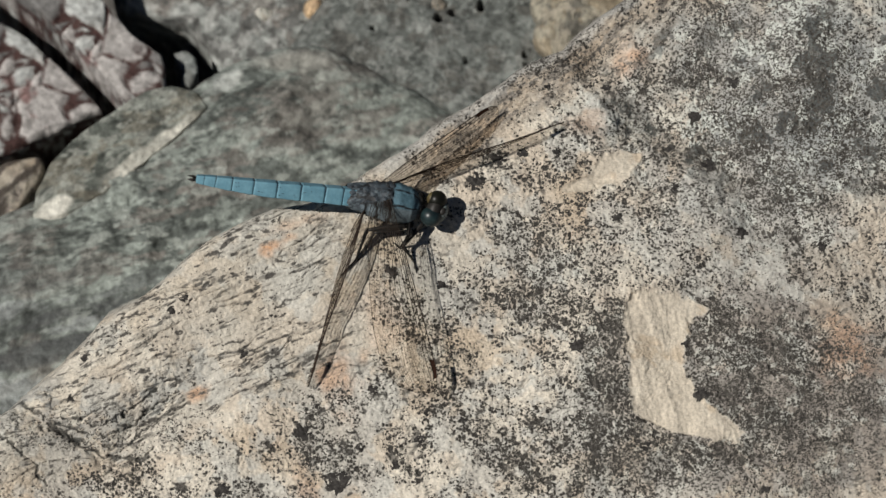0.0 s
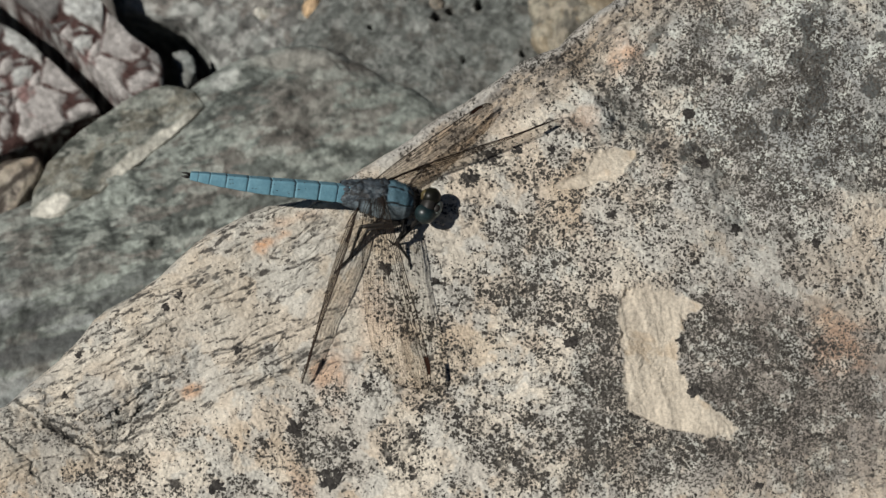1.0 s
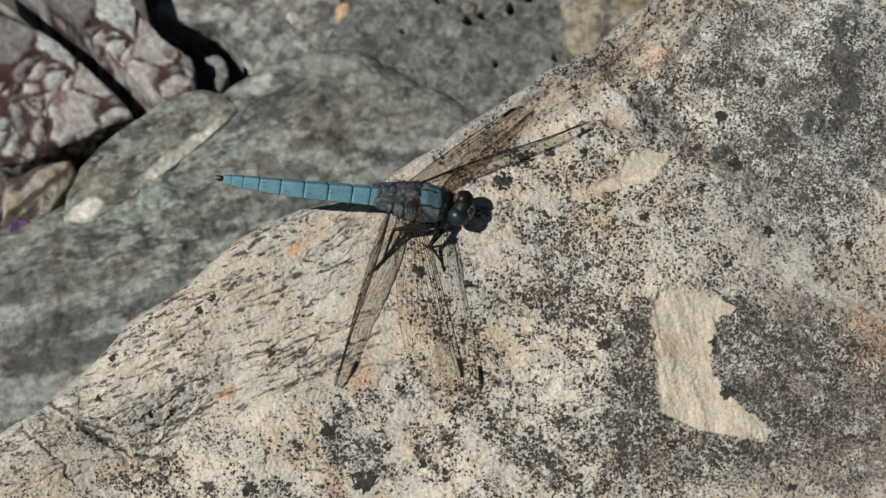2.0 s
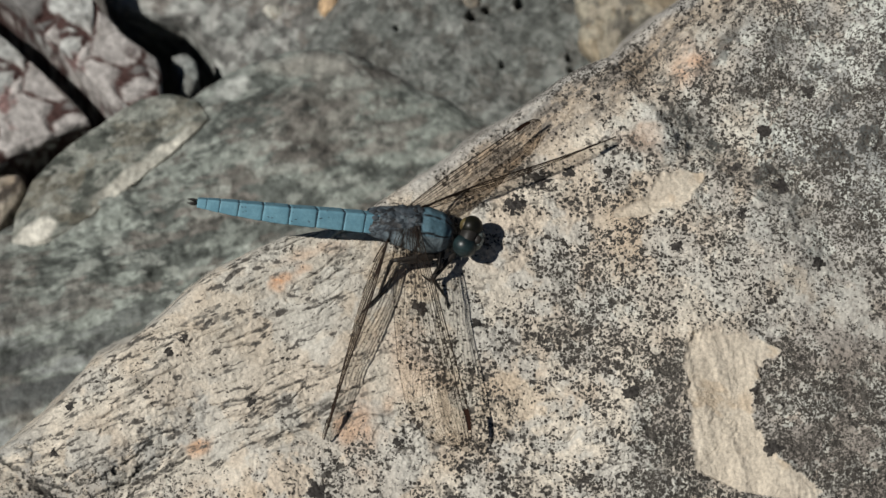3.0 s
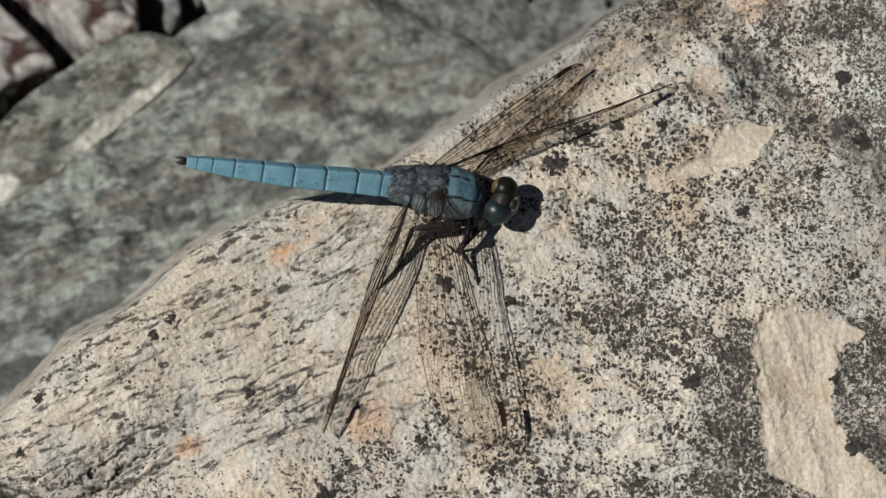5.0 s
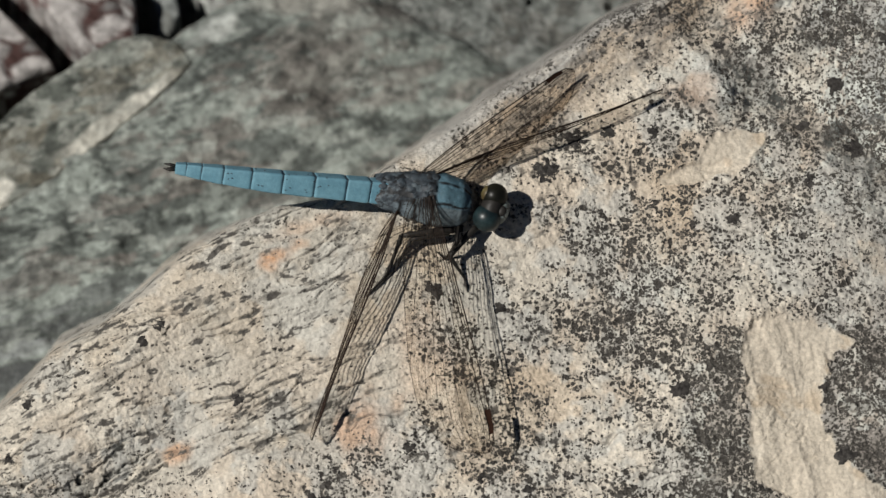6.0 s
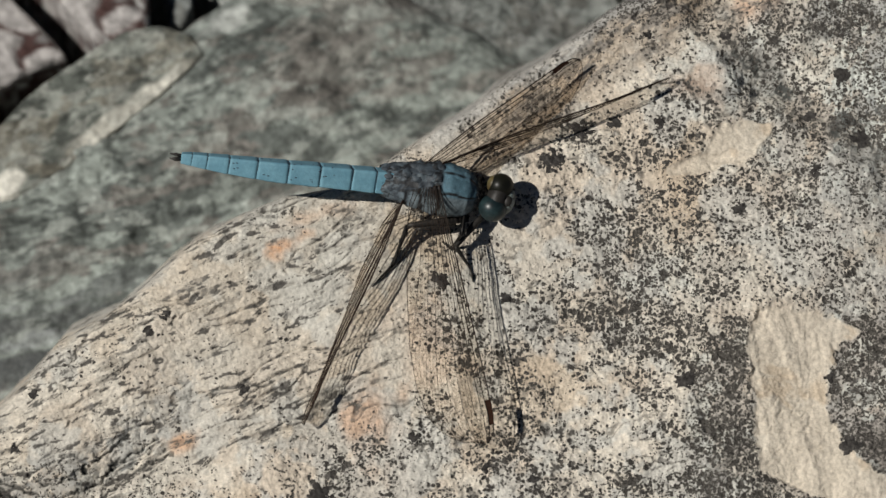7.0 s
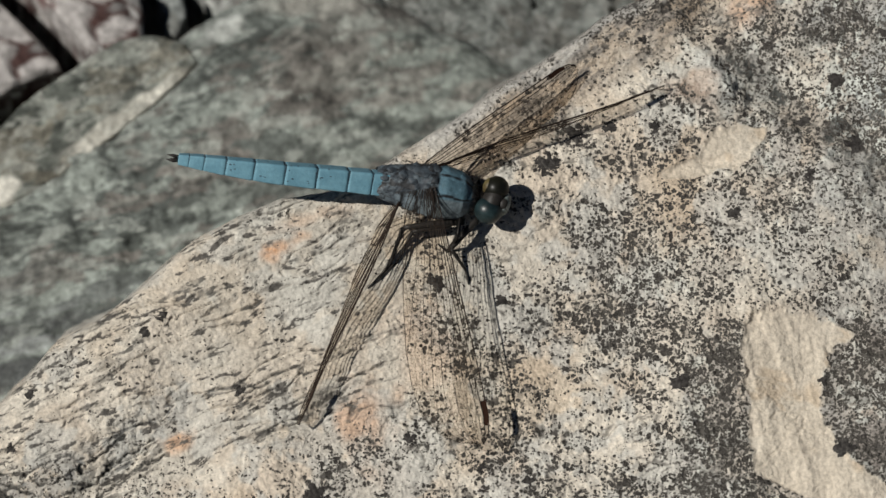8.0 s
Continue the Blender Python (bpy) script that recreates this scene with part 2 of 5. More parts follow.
def smooth_path(points, per=6):
    """Catmull-Rom through points."""
    pts = [Vector(p) for p in points]
    pts = [2 * pts[0] - pts[1]] + pts + [2 * pts[-1] - pts[-2]]
    out = []
    for a, b, c, d in zip(pts, pts[1:], pts[2:], pts[3:]):
        for k in range(per):
            t = k / per
            out.append(0.5 * (2 * b + (c - a) * t + (2 * a - 5 * b + 4 * c - d) * t * t + (3 * b - a - 3 * c + d) * t ** 3))
    return out + [pts[-2]]


FACE_POSE = pose(0, 0, 0, TILT)


def lay(x, y, w):
    """A place by the boulder's face, in metres: x mm along it, y mm up across the line of sight, w mm above the face."""
    return Vector((x, (y - 0.2588 * w) / 0.9659, w)) * MM


# ---- the ground ----
GROUND_Z = -0.135


def build_ground():
    near = np.r_[np.linspace(0, 0.5, 26), 0.5 * np.geomspace(1.15, 1600, 60)]
    turns = np.linspace(0, 2 * math.pi, 73)
    r, a = np.meshgrid(near, turns)
    x, y = (r * np.cos(a)).ravel(), (r * np.sin(a)).ravel()
    z = GROUND_Z + 0.006 * fbm(x, y, 0.09, 4, 5) + 0.02 * fbm(x, y, 1.7, 3, 9) * np.clip(np.hypot(x, y), 0, 1)
    ob = mesh_from("ground", np.c_[x, y, z], sheet_faces(73, len(near)), SOIL)
    tagged(ob, "dry brown stony soil around the rocks", "ground", kind="structure")


build_ground()


# ---- the boulder ----
# the far edge of the boulder's face: along, up the face (mm)
EDGE_ALONG = [-160, -89.4, -79.3, -76.2, -73.2, -69.2, -64.1, -61.6, -59.0, -55.0, -52.0, -48.9, -45.9, -40.8, -35.8, -30.7, -22.6, -16.6, -13.5, -10.5, -7.5, -4.4, -2.4, 0.6, 3.6, 7.7, 10.7, 13.7, 15.8, 18.8, 21.8, 23.9, 26.4, 28.9, 35.0, 52, 72, 123, 170]
EDGE_UP = [-75, -38.2, -31.4, -28.9, -26.3, -22.9, -17.7, -14.2, -12.5, -9.7, -7.0, -4.7, -2.0, 2.0, 5.0, 7.4, 8.7, 12.4, 14.9, 16.7, 18.6, 21.0, 23.2, 25.4, 27.4, 29.9, 32.2, 34.8, 36.2, 37.5, 38.8, 41.0, 43.0, 45.1, 49.6, 60, 68, 76, 80]
# black lichen spots: along, up, radius (mm)
LICHENS = [(6.0, 12.7, 1.7), (-18.8, -42.6, 2.2), (-25.0, -33.7, 1.5), (10.1, 17.3, 1.5), (14.3, 18.1, 1.0), (20.3, 18.1, 0.9), (-9.3, -4.1, 1.2), (-0.4, -6.7, 0.8), (23.7, -18.2, 1.3), (-46.2, -8.9, 0.7), (-48.5, -11.0, 0.8), (-35.6, -19.3, 0.9), (-64.1, -19.6, 0.7), (-66.4, -27.4, 0.7), (-3.9, -35.0, 0.9), (-12.5, -26.1, 1.0), (-39.3, -44.4, 1.6), (-8.5, -39.7, 0.9), (-2.9, -30.2, 0.7), (3.6, -31.8, 0.8), (-14.6, -36.5, 0.8)]
LICHENS_RIGHT = [(31.4, 5.5, 1.0), (53.4, 3.0, 1.1), (41.8, 11.1, 0.9), (43.3, -17.7, 0.7), (46.1, -27.1, 1.4), (45.1, 24.7, 1.2), (47.9, 16.3, 1.4), (41.0, 19.5, 0.9), (29.4, 30.5, 0.8), (63.3, 4.8, 0.8), (67.8, 0.1, 0.9), (36.0, -36.5, 1.0), (57.2, -44.4, 0.9), (18.8, 30.7, 0.8), (52.2, 31.0, 1.2)]
# bare pale scars: along, up, half width, half height, lean (degrees)
SCARS = [(31.4, 15.2, 5.4, 2.8, 22), (26.4, 12.6, 4.8, 1.5, 14)]
# ochre stains
STAINS = [(-31.2, 0.4, 4.4, 2.0, 0.95), (-18.6, -22.9, 4.5, 8.0, 0.60), (-44.4, -26.1, 3.0, 2.0, 0.70), (34.0, 36.7, 6.0, 4.5, 0.65), (-24.2, -44.9, 3.0, 6.0, 0.40), (72.4, -18.7, 7.0, 6.0, 0.40), (-26.7, 4.8, 8.0, 2.0, 0.30), (25.9, 24.2, 5.0, 4.0, 0.30), (-10.5, -12.5, 6.0, 6.0, 0.25)]
# zones thick with fine dark specks: along, up, half width, half height, amount
SPECKED = [(57.2, 14.8, 33.0, 30.0, 0.25), (52.2, -27.1, 33.0, 22.0, 0.36), (16.8, -4.1, 20.0, 13.0, 0.36), (4.7, -21.9, 20.0, 18.0, 0.33), (-16.6, -37.6, 30.0, 12.0, 0.36), (-54.0, -42.8, 26.0, 6.0, 0.34), (27.9, -20.8, 7.0, 17.0, 0.45), (34.0, 27.3, 13.0, 9.0, 0.27), (11.7, 14.8, 11.0, 7.0, 0.32), (-13.5, 2.2, 9.0, 6.0, 0.20), (21.8, -37.6, 25.0, 12.0, 0.42), (29.9, 14.8, 17.0, 13.0, 0.33), (21.8, 4.3, 20.0, 12.0, 0.30)]
# grey crust zones
GREY = [(62.3, 27.3, 26.0, 24.0, 0.95), (44.1, 18.9, 12.0, 18.0, 0.45), (28.9, -20.8, 6.0, 18.0, 0.70), (60.3, -27.1, 22.0, 19.0, 0.75), (21.8, -3.0, 12.0, 8.0, 0.40), (-62.1, -33.4, 17.0, 5.0, 0.50), (20.8, 37.8, 9.0, 6.0, 0.50), (42.1, -39.7, 20.0, 9.0, 0.50)]


def zone(u, v, cx, cy, rx, ry, lean=0.0, rough=0.25, seed=1, size=6.0):
    """1 inside a patch with a ragged edge, 0 outside."""
    c, s = math.cos(radians(lean)), math.sin(radians(lean))
    x, y = (u - cx) * c + (v - cy) * s, -(u - cx) * s + (v - cy) * c
    r = np.hypot(x / rx, y / ry) + rough * fbm(u, v, size, 3, seed)
    return r


def edge_of(u):
    return np.interp(u, EDGE_ALONG, EDGE_UP) - 0.6 * step(-16, 2, u) + 0.5 * step(-34, -44, u) + 0.5 * fbm(u, u * 0, 9.0, 2, 31) + 0.05 * fbm(u, u * 0, 2.2, 2, 32)


CRESCENT_UP = (-35.2, -34.0, -31.3, -27.1, -20.8, -14.6, -10.9, -8.8)
CRESCENT_FROM = (48.0, 41.5, 34.5, 32.8, 33.3, 32.7, 32.2, 33.0)
CRESCENT_TO = (52.0, 54.5, 51.0, 45.6, 42.9, 44.0, 47.2, 44.0)


def crescent(u, v):
    """Distance outside the long bare scar (mm), less than 0 on it."""
    left, right = np.interp(v, CRESCENT_UP, CRESCENT_FROM), np.interp(v, CRESCENT_UP, CRESCENT_TO)
    return np.maximum.reduce([left - u, u - right, v + 8.6, -35.4 - v]) + 1.0 * fbm(u, v, 4.5, 4, 48, 0.6) + 0.55 * fbm(u, v, 1.0, 3, 49)


def ledges(u, v):
    """Thin weathered layers of the flank: place across each one (0 to 1), and how far it stands out."""
    bend = 1.3 * fbm(u, v, 17, 2, 13) + 0.22 * fbm(u, v, 3.5, 2, 27)
    along, across = u * 0.93 + v * 0.36, -u * 0.36 + v * 0.93 + bend
    p = across / 3.1 + 1.0 * fbm(along * 0.2, across, 7, 4, 28, 0.55) + 0.16 * fbm(u, v, 1.3, 2, 30)
    return p - np.floor(p), step(-0.1, 0.9, fbm(along * 0.5, across, 6, 3, 29))


def flank_of(u, v):
    """1 on the layered flank of the boulder."""
    return (1 - step(-26, -8, u + 0.25 * v)) * step(-3, 3, v + 46 - 0.38 * (u + 79) + 2.5 * fbm(u, v, 8, 3, 60))


def gully_line(u):
    """How far up the face the folded gully in the corner runs."""
    return np.interp(u, (-84, -74, -66, -61, -58, -55, -48, -40, -28), (-25, -28.4, -34.4, -38.2, -38.0, -32.0, -26.5, -22, -15)) + 1.6 * fbm(u, u * 0, 6, 4, 16, 0.6)


# cracks along the folds of the gully: along, up
GULLY_CRACKS = (
    ((-78.0, -25.5), (-74.6, -28.0), (-69.5, -32.0), (-64.3, -35.7), (-59.8, -38.0), (-54.0, -38.4), (-51.0, -36.0)),
    ((-72.7, -29.4), (-66.2, -32.7), (-60.5, -33.9), (-55.3, -32.2), (-53.0, -29.2), (-47.0, -25.5)),
    ((-70.0, -32.6), (-64.0, -34.9), (-59.0, -36.0), (-55.0, -35.2), (-52.0, -31.5), (-45.0, -28.0)),
    ((-80.5, -29.5), (-79.8, -33.0), (-77.0, -36.0), (-72.0, -40.0), (-70.5, -46.0)),
    ((-68.0, -30.2), (-62.0, -31.8), (-57.0, -30.6), (-51.0, -25.5)))


def gully_cracks(u, v):
    """1 on the dark cracks of the gully, less beside them."""
    dark = np.zeros(len(u))
    near = np.flatnonzero((u < -42) & (v < -20) & (v > -50))
    x = u[near] + 0.75 * fbm(u[near], v[near], 2.6, 4, 70, 0.65)
    y = v[near] + 0.75 * fbm(u[near], v[near], 2.6, 4, 71, 0.65)
    thick = 0.19 + 0.22 * fbm(u[near], v[near], 3.2, 3, 72, 0.6) + 0.14 * fbm(u[near], v[near], 0.8, 2, 73)
    best = np.zeros(len(near))
    for k, line in enumerate(GULLY_CRACKS):
        for (ax, ay), (bx, by) in zip(line, line[1:]):
            ex, ey = bx - ax, by - ay
            f = np.clip(((x - ax) * ex + (y - ay) * ey) / (ex * ex + ey * ey), 0, 1)
            d = np.hypot(x - ax - f * ex, y - ay - f * ey)
            best = np.maximum(best, 1 - step(0.6, 1.3, d / np.maximum(thick * (1.25 if k == 0 else 0.8), 0.03)))
    dark[near] = best
    return dark


def bare_stone(u, v):
    """1 on the pale scars, where the crust has flaked off."""
    bare = 1 - step(-0.5, 0.4, crescent(u, v))
    for k, (cx, cy, rx, ry, lean) in enumerate(SCARS):
        bare = np.maximum(bare, 1 - step(0.88, 1.0, zone(u, v, cx, cy, rx, ry, lean, 0.3, 40 + k, 4.0)))
    return bare


def cracks(u, v):
    """Thin dark lines between the layers of the flank, and finer ones over the whole face."""
    bend = 2.0 * fbm(u, v, 17, 2, 13) + 0.4 * fbm(u, v, 4, 2, 27)
    along, across = u * 0.93 + v * 0.36, -u * 0.36 + v * 0.93 + bend
    a = np.abs(fbm(along * 0.20, across, 4.2, 4, 21, 0.6))
    b = np.abs(fbm(along * 0.35 + 30, across * 0.8, 3.0, 4, 22, 0.6))
    wide = 0.5 + 0.5 * fbm(u, v, 6, 2, 23)
    lines = 1 - step(0.035, 0.10, a / np.clip(0.35 + wide, 0.15, 2))
    cuts = (1 - step(0.025, 0.075, b)) * step(0.1, 0.5, fbm(u, v, 9, 3, 24))
    return lines, cuts


def boulder_height(u, v):
    """Height of the boulder's face over its plane, in mm."""
    rise = edge_of(u)
    slope = (np.interp(u + 7.0, EDGE_ALONG, EDGE_UP) - np.interp(u - 7.0, EDGE_ALONG, EDGE_UP)) / 14.0
    beyond = (v - rise) / np.sqrt(1 + slope ** 2)
    bare = bare_stone(u, v)
    h = 1.2 * fbm(u, v, 34, 3, 11) + 0.6 * fbm(u, v, 11, 2, 12, 0.35) * (1 - 0.5 * bare) + 0.1 * fbm(u, v, 3.6, 3, 20) * (1 - 0.8 * bare)
    # the crest rolls off towards the far edge
    h = h - 1.6 * step(-17, 0, beyond) * step(-16, 2, u)
    h = h - 1.2 * step(-7, 0, beyond) * (1 - step(-16, 2, u))
    # layers of the stone, seen on the weathered flank
    flank = flank_of(u, v)
    along = u * 0.93 + v * 0.36
    across = -u * 0.36 + v * 0.93 + 1.1 * fbm(u, v, 11, 3, 13)
    layer = fbm(along * 0.28, across, 2.6, 3, 14)
    h = h + flank * 0.08 * layer
    part_way, proud = ledges(u, v)
    h = h + flank * 0.45 * proud * (1 - part_way) ** 1.5
    lines, cuts = cracks(u, v)
    h = h - 0.32 * lines * flank - 0.15 * cuts
    # the fly's perch
    h = h + 1.0 * np.exp(-((u + 7) ** 2 + (v - 4) ** 2) / 15.0 ** 2)
    # hollow running down the face, and the gully in the corner
    hollow = (v - 27 + 0.95 * (u - 33) + 3.2 * fbm(u, v, 11, 4, 15, 0.55) + 0.6 * fbm(u, v, 2.5, 3, 34)) / 1.4
    h = h - (1.9 + 0.9 * fbm(u, v, 7, 2, 61)) * np.exp(-(hollow / np.where(hollow < 0, 2.4, 8.0)) ** 2) * step(20, 30, u) * (1 - step(48, 66, u))
    deep = v - gully_line(u)
    corner = 1 - step(-46, -34, u)
    h = h - 1.3 * np.exp(-(deep / np.where(deep < 0, 1.6, 5.0)) ** 2) * corner
    h = h - 0.4 * gully_cracks(u, v)
    h = h + 2.0 * (1 - step(-86, -66, u + 0.9 * (v + 36)))
    h = h + (1 - step(-0.7, 0.35, crescent(u, v))) * (0.3 * fbm(u + 0.2 * v, v * 0.3, 2.4, 3, 47) - 0.3)
    for k, (cx, cy, rx, ry, lean) in enumerate(SCARS):
        r = zone(u, v, cx, cy, rx, ry, lean, 0.3, 40 + k, 4.0)
        h = h - 0.4 * (1 - step(0.7, 1.05, r))
    rim = step(-12, -4, beyond) * step(-12, 0, u)
    h = h + rim * (0.35 * fbm((u + 0.8 * v) * 0.35, v - 0.8 * u, 2.6, 5, 26, 0.65) + 0.12 * fbm((u + 0.8 * v) * 0.28, v - 0.8 * u, 1.3, 3, 64, 0.65))
    drawn = 0.23 * fbm(along * 0.35, across, 1.5, 4, 17, 0.6) + 0.06 * fbm(along * 0.5, across, 0.8, 2, 18)
    round_lumps = 0.09 * fbm(u, v, 1.9, 3, 17) + 0.04 * fbm(u, v, 0.8, 2, 18)
    down, out = 0.75 * u - 0.66 * v, 0.66 * u + 0.75 * v + 1.5 * fbm(u, v, 9, 2, 62)
    round_lumps = round_lumps + 0.085 * fbm(down * 0.4, out, 1.3, 3, 69, 0.6)
    h = h + (round_lumps + flank * (drawn - round_lumps)) * (1 - 0.7 * bare)
    # the far side falls away
    s = np.maximum(beyond + 1.0, 0)
    fall = np.where(s < 2.0, s * s / 0.9, 4 / 0.9 + (s - 2.0) * 4.44)
    return h - np.minimum(fall, 270)


def even(n):
    """Noise spread evenly from 0 to 1 by rank."""
    marks = np.quantile(n[:: max(1, len(n) // 20000)], np.linspace(0, 1, 65))
    return np.interp(n, marks, np.linspace(0, 1, 65))


def cover(amount, n, soft=0.05):
    """1 on that share of the surface, in the lumps of an even noise."""
    return step(1 - amount - soft, 1 - amount + soft, n)


def boulder_colour(u, v):
    """Colour of the face, and how thick the finest specks lie on it."""
    n = len(u)
    big, mid, small = even(fbm(u, v, 24, 4, 51)), even(fbm(u, v, 6, 4, 52)), even(fbm(u, v, 1.5, 3, 53, 0.65))
    c = np.tile(np.array((0.59, 0.51, 0.412)), (n, 1))
    c = blend(c, (0.66, 0.60, 0.505), cover(0.55, mid, 0.25))
    crisp = 0.15 + 0.85 * cover(0.45, even(fbm(u, v, 0.9, 3, 39, 0.65)), 0.05)
    c = blend(c, (0.38, 0.35, 0.30), cover(0.3, big, 0.3) * 0.5)
    c = blend(c, (0.53, 0.40, 0.265), cover(0.22, even(fbm(u, v, 13, 3, 54)), 0.15) * 0.4)
    # a thin bluish grey veil in patches
    c = blend(c, (0.50, 0.505, 0.475), cover(0.4, even(fbm(u, v, 7, 4, 63, 0.6)), 0.15) * 0.55)
    grey = np.zeros(n)
    for k, (cx, cy, rx, ry, amount) in enumerate(GREY):
        grey = np.maximum(grey, amount * (1 - step(0.5, 1.3, zone(u, v, cx, cy, rx, ry, 0, 0.4, 60 + k, 9))))
    crust = even(fbm(u, v, 2.6, 4, 55, 0.62))
    cool = 1 - step(0.4, 1.2, zone(u, v, 62, 30, 34, 26, 0, 0.4, 67, 9))
    c = blend(c, (0.36, 0.345, 0.32), grey * cover(0.55, crust, 0.12) * 0.75)
    c = blend(c, (0.36, 0.385, 0.375), cool * (0.35 + 0.4 * mid))
    c = blend(c, (0.60, 0.62, 0.57), np.maximum(grey, cool) * (1 - cover(0.68, crust, 0.03)) * 0.85)
    lump = even(fbm(u, v, 3.4, 4, 68, 0.6))
    c = blend(c, (0.07, 0.075, 0.073), np.maximum(grey * 0.7, cool) * cover(0.21, lump, 0.03) * 0.85)
    worn = 1 - step(0.35, 1.25, zone(u, v, 66, -26, 30, 25, 0, 0.4, 46, 10))
    c = blend(c, (0.235, 0.205, 0.18), worn * (0.35 + 0.65 * cover(0.6, crust, 0.15)) * 0.75)
    flank = flank_of(u, v)
    c = blend(c, (0.46, 0.438, 0.382), flank * (0.2 + 0.4 * big))
    for k, (cx, cy, rx, ry, amount) in enumerate(STAINS):
        c = blend(c, (0.56, 0.32, 0.18), amount * (1 - step(0.3, 1.1, zone(u, v, cx, cy, rx, ry, 20, 0.5, 80 + k, 4))))
    # streaks between the layers of the flank
    along = u * 0.93 + v * 0.36
    across = -u * 0.36 + v * 0.93 + 1.1 * fbm(u, v, 11, 3, 13)
    layer = even(fbm(along * 0.28, across, 2.6, 3, 14))
    thin = even(fbm(along * 0.15 + 40, across, 0.85, 3, 19, 0.6))
    c = blend(c, (0.30, 0.285, 0.25), flank * cover(0.2, layer, 0.08) * 0.15)
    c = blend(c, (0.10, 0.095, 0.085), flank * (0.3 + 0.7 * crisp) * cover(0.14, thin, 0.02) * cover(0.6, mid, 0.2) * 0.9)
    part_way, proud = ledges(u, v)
    # shadow line on the low side of each ledge, put into the colour
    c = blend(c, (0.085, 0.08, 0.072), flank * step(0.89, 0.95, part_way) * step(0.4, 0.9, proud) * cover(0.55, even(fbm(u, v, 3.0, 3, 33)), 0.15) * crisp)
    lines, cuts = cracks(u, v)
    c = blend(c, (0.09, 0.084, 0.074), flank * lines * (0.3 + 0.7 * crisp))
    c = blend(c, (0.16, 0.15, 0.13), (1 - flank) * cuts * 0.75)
    # brown-grey weathering band along the far edge
    band = step(-13, -6, v - edge_of(u) + 3 * fbm(u, v, 7, 3, 25)) * step(-12, 0, u)
    c = blend(c, (0.37, 0.30, 0.225), band * (0.5 + 0.4 * mid))
    c = blend(c, (0.20, 0.185, 0.165), band * cover(0.4, even(fbm((u + 0.8 * v) * 0.3, v - 0.8 * u, 2.2, 4, 26, 0.6)), 0.1) * 0.7)
    run, over = (u + 0.8 * v) * 0.28, v - 0.8 * u
    c = blend(c, (0.11, 0.10, 0.088), band * cover(0.16, even(fbm(run, over, 1.3, 4, 64, 0.65)), 0.03) * crisp * 0.9)
    rim = step(-3.4, -1.2, v - edge_of(u) + 0.9 * fbm(u, v, 3, 3, 65)) * step(-20, -6, u)
    c = blend(c, (0.44, 0.43, 0.40), rim * 0.75)
    deep = v - gully_line(u)
    corner = 1 - step(-46, -34, u)
    near_gully = corner * step(-0.5, 0.5, deep) * (1 - step(6, 12, deep))
    c = blend(c, (0.33, 0.335, 0.32), near_gully * cover(0.55, crust, 0.1) * 0.45)
    c = blend(c, (0.045, 0.045, 0.041), gully_cracks(u, v) * (0.75 + 0.25 * crisp))
    # shade along the hollow's bed, painted in as a dark band
    hollow = (v - 27 + 0.95 * (u - 33) + 3.2 * fbm(u, v, 11, 4, 15, 0.55) + 0.6 * fbm(u, v, 2.5, 3, 34)) / 1.4
    c = blend(c, (0.07, 0.072, 0.066), step(24, 32, u) * (1 - step(46, 58, u)) * (1 - step(0.4, 2.2, np.abs(hollow - 1.0) + 0.9 * fbm(u, v, 3, 3, 37))) * (0.3 + 0.7 * crisp))
    # specks, coarse and fine
    much = np.full(n, 0.22)
    for k, (cx, cy, rx, ry, amount) in enumerate(SPECKED):
        much = np.maximum(much, amount * (1 - step(0.4, 1.3, zone(u, v, cx, cy, rx, ry, 0, 0.35, 90 + k, 8))))
    scar = bare_stone(u, v)
    down, out = 0.75 * u - 0.66 * v, 0.66 * u + 0.75 * v + 1.5 * fbm(u, v, 9, 2, 62)
    clump = even(fbm(down * 0.4, out, 4.5, 3, 57, 0.6))
    fine_clump = even(fbm(down * 0.7, out, 1.9, 3, 66, 0.6))
    much = much * (1 - 0.88 * scar) * (0.3 + 0.75 * clump + 0.75 * fine_clump)
    coarse = even(fbm(down * 0.65, out, 0.95, 2, 58, 0.5)) * (1 - flank) + flank * even(fbm(along * 0.34, across, 0.75, 3, 58, 0.6))
    much = much * (1 - 0.42 * flank)
    c = blend(c, (0.30, 0.28, 0.25), cover(np.clip(0.5 * much, 0, 0.8), small, 0.04) * 0.35)
    fleck = cover(np.clip(0.10 * much + 0.07 * flank, 0, 0.5) * (1 - 0.9 * scar), coarse, 0.015)
    c = blend(c, (0.078, 0.072, 0.065), fleck * 0.93)
    clots = even(fbm(down * 0.6, out, 2.2, 3, 59, 0.6)) * (1 - flank) + flank * even(fbm(along * 0.4, across, 2.0, 4, 59, 0.6))
    c = blend(c, (0.09, 0.085, 0.077), cover(np.clip(0.08 * much - 0.01, 0, 0.3) * (1 - 0.8 * flank), clots, 0.012) * 0.8)
    c = blend(c, (0.565, 0.50, 0.405), scar * (0.72 + 0.25 * mid))
    c = blend(c, (0.42, 0.32, 0.215), scar * cover(0.22, even(fbm(down * 0.5, out, 5, 4, 45, 0.6)), 0.12) * 0.5)
    c = c * (0.93 + 0.14 * small[:, None])
    return c, np.clip(much, 0, 0.9), np.clip(much * 0.8 + 0.3 * grey * (1 - scar), 0, 1), fleck


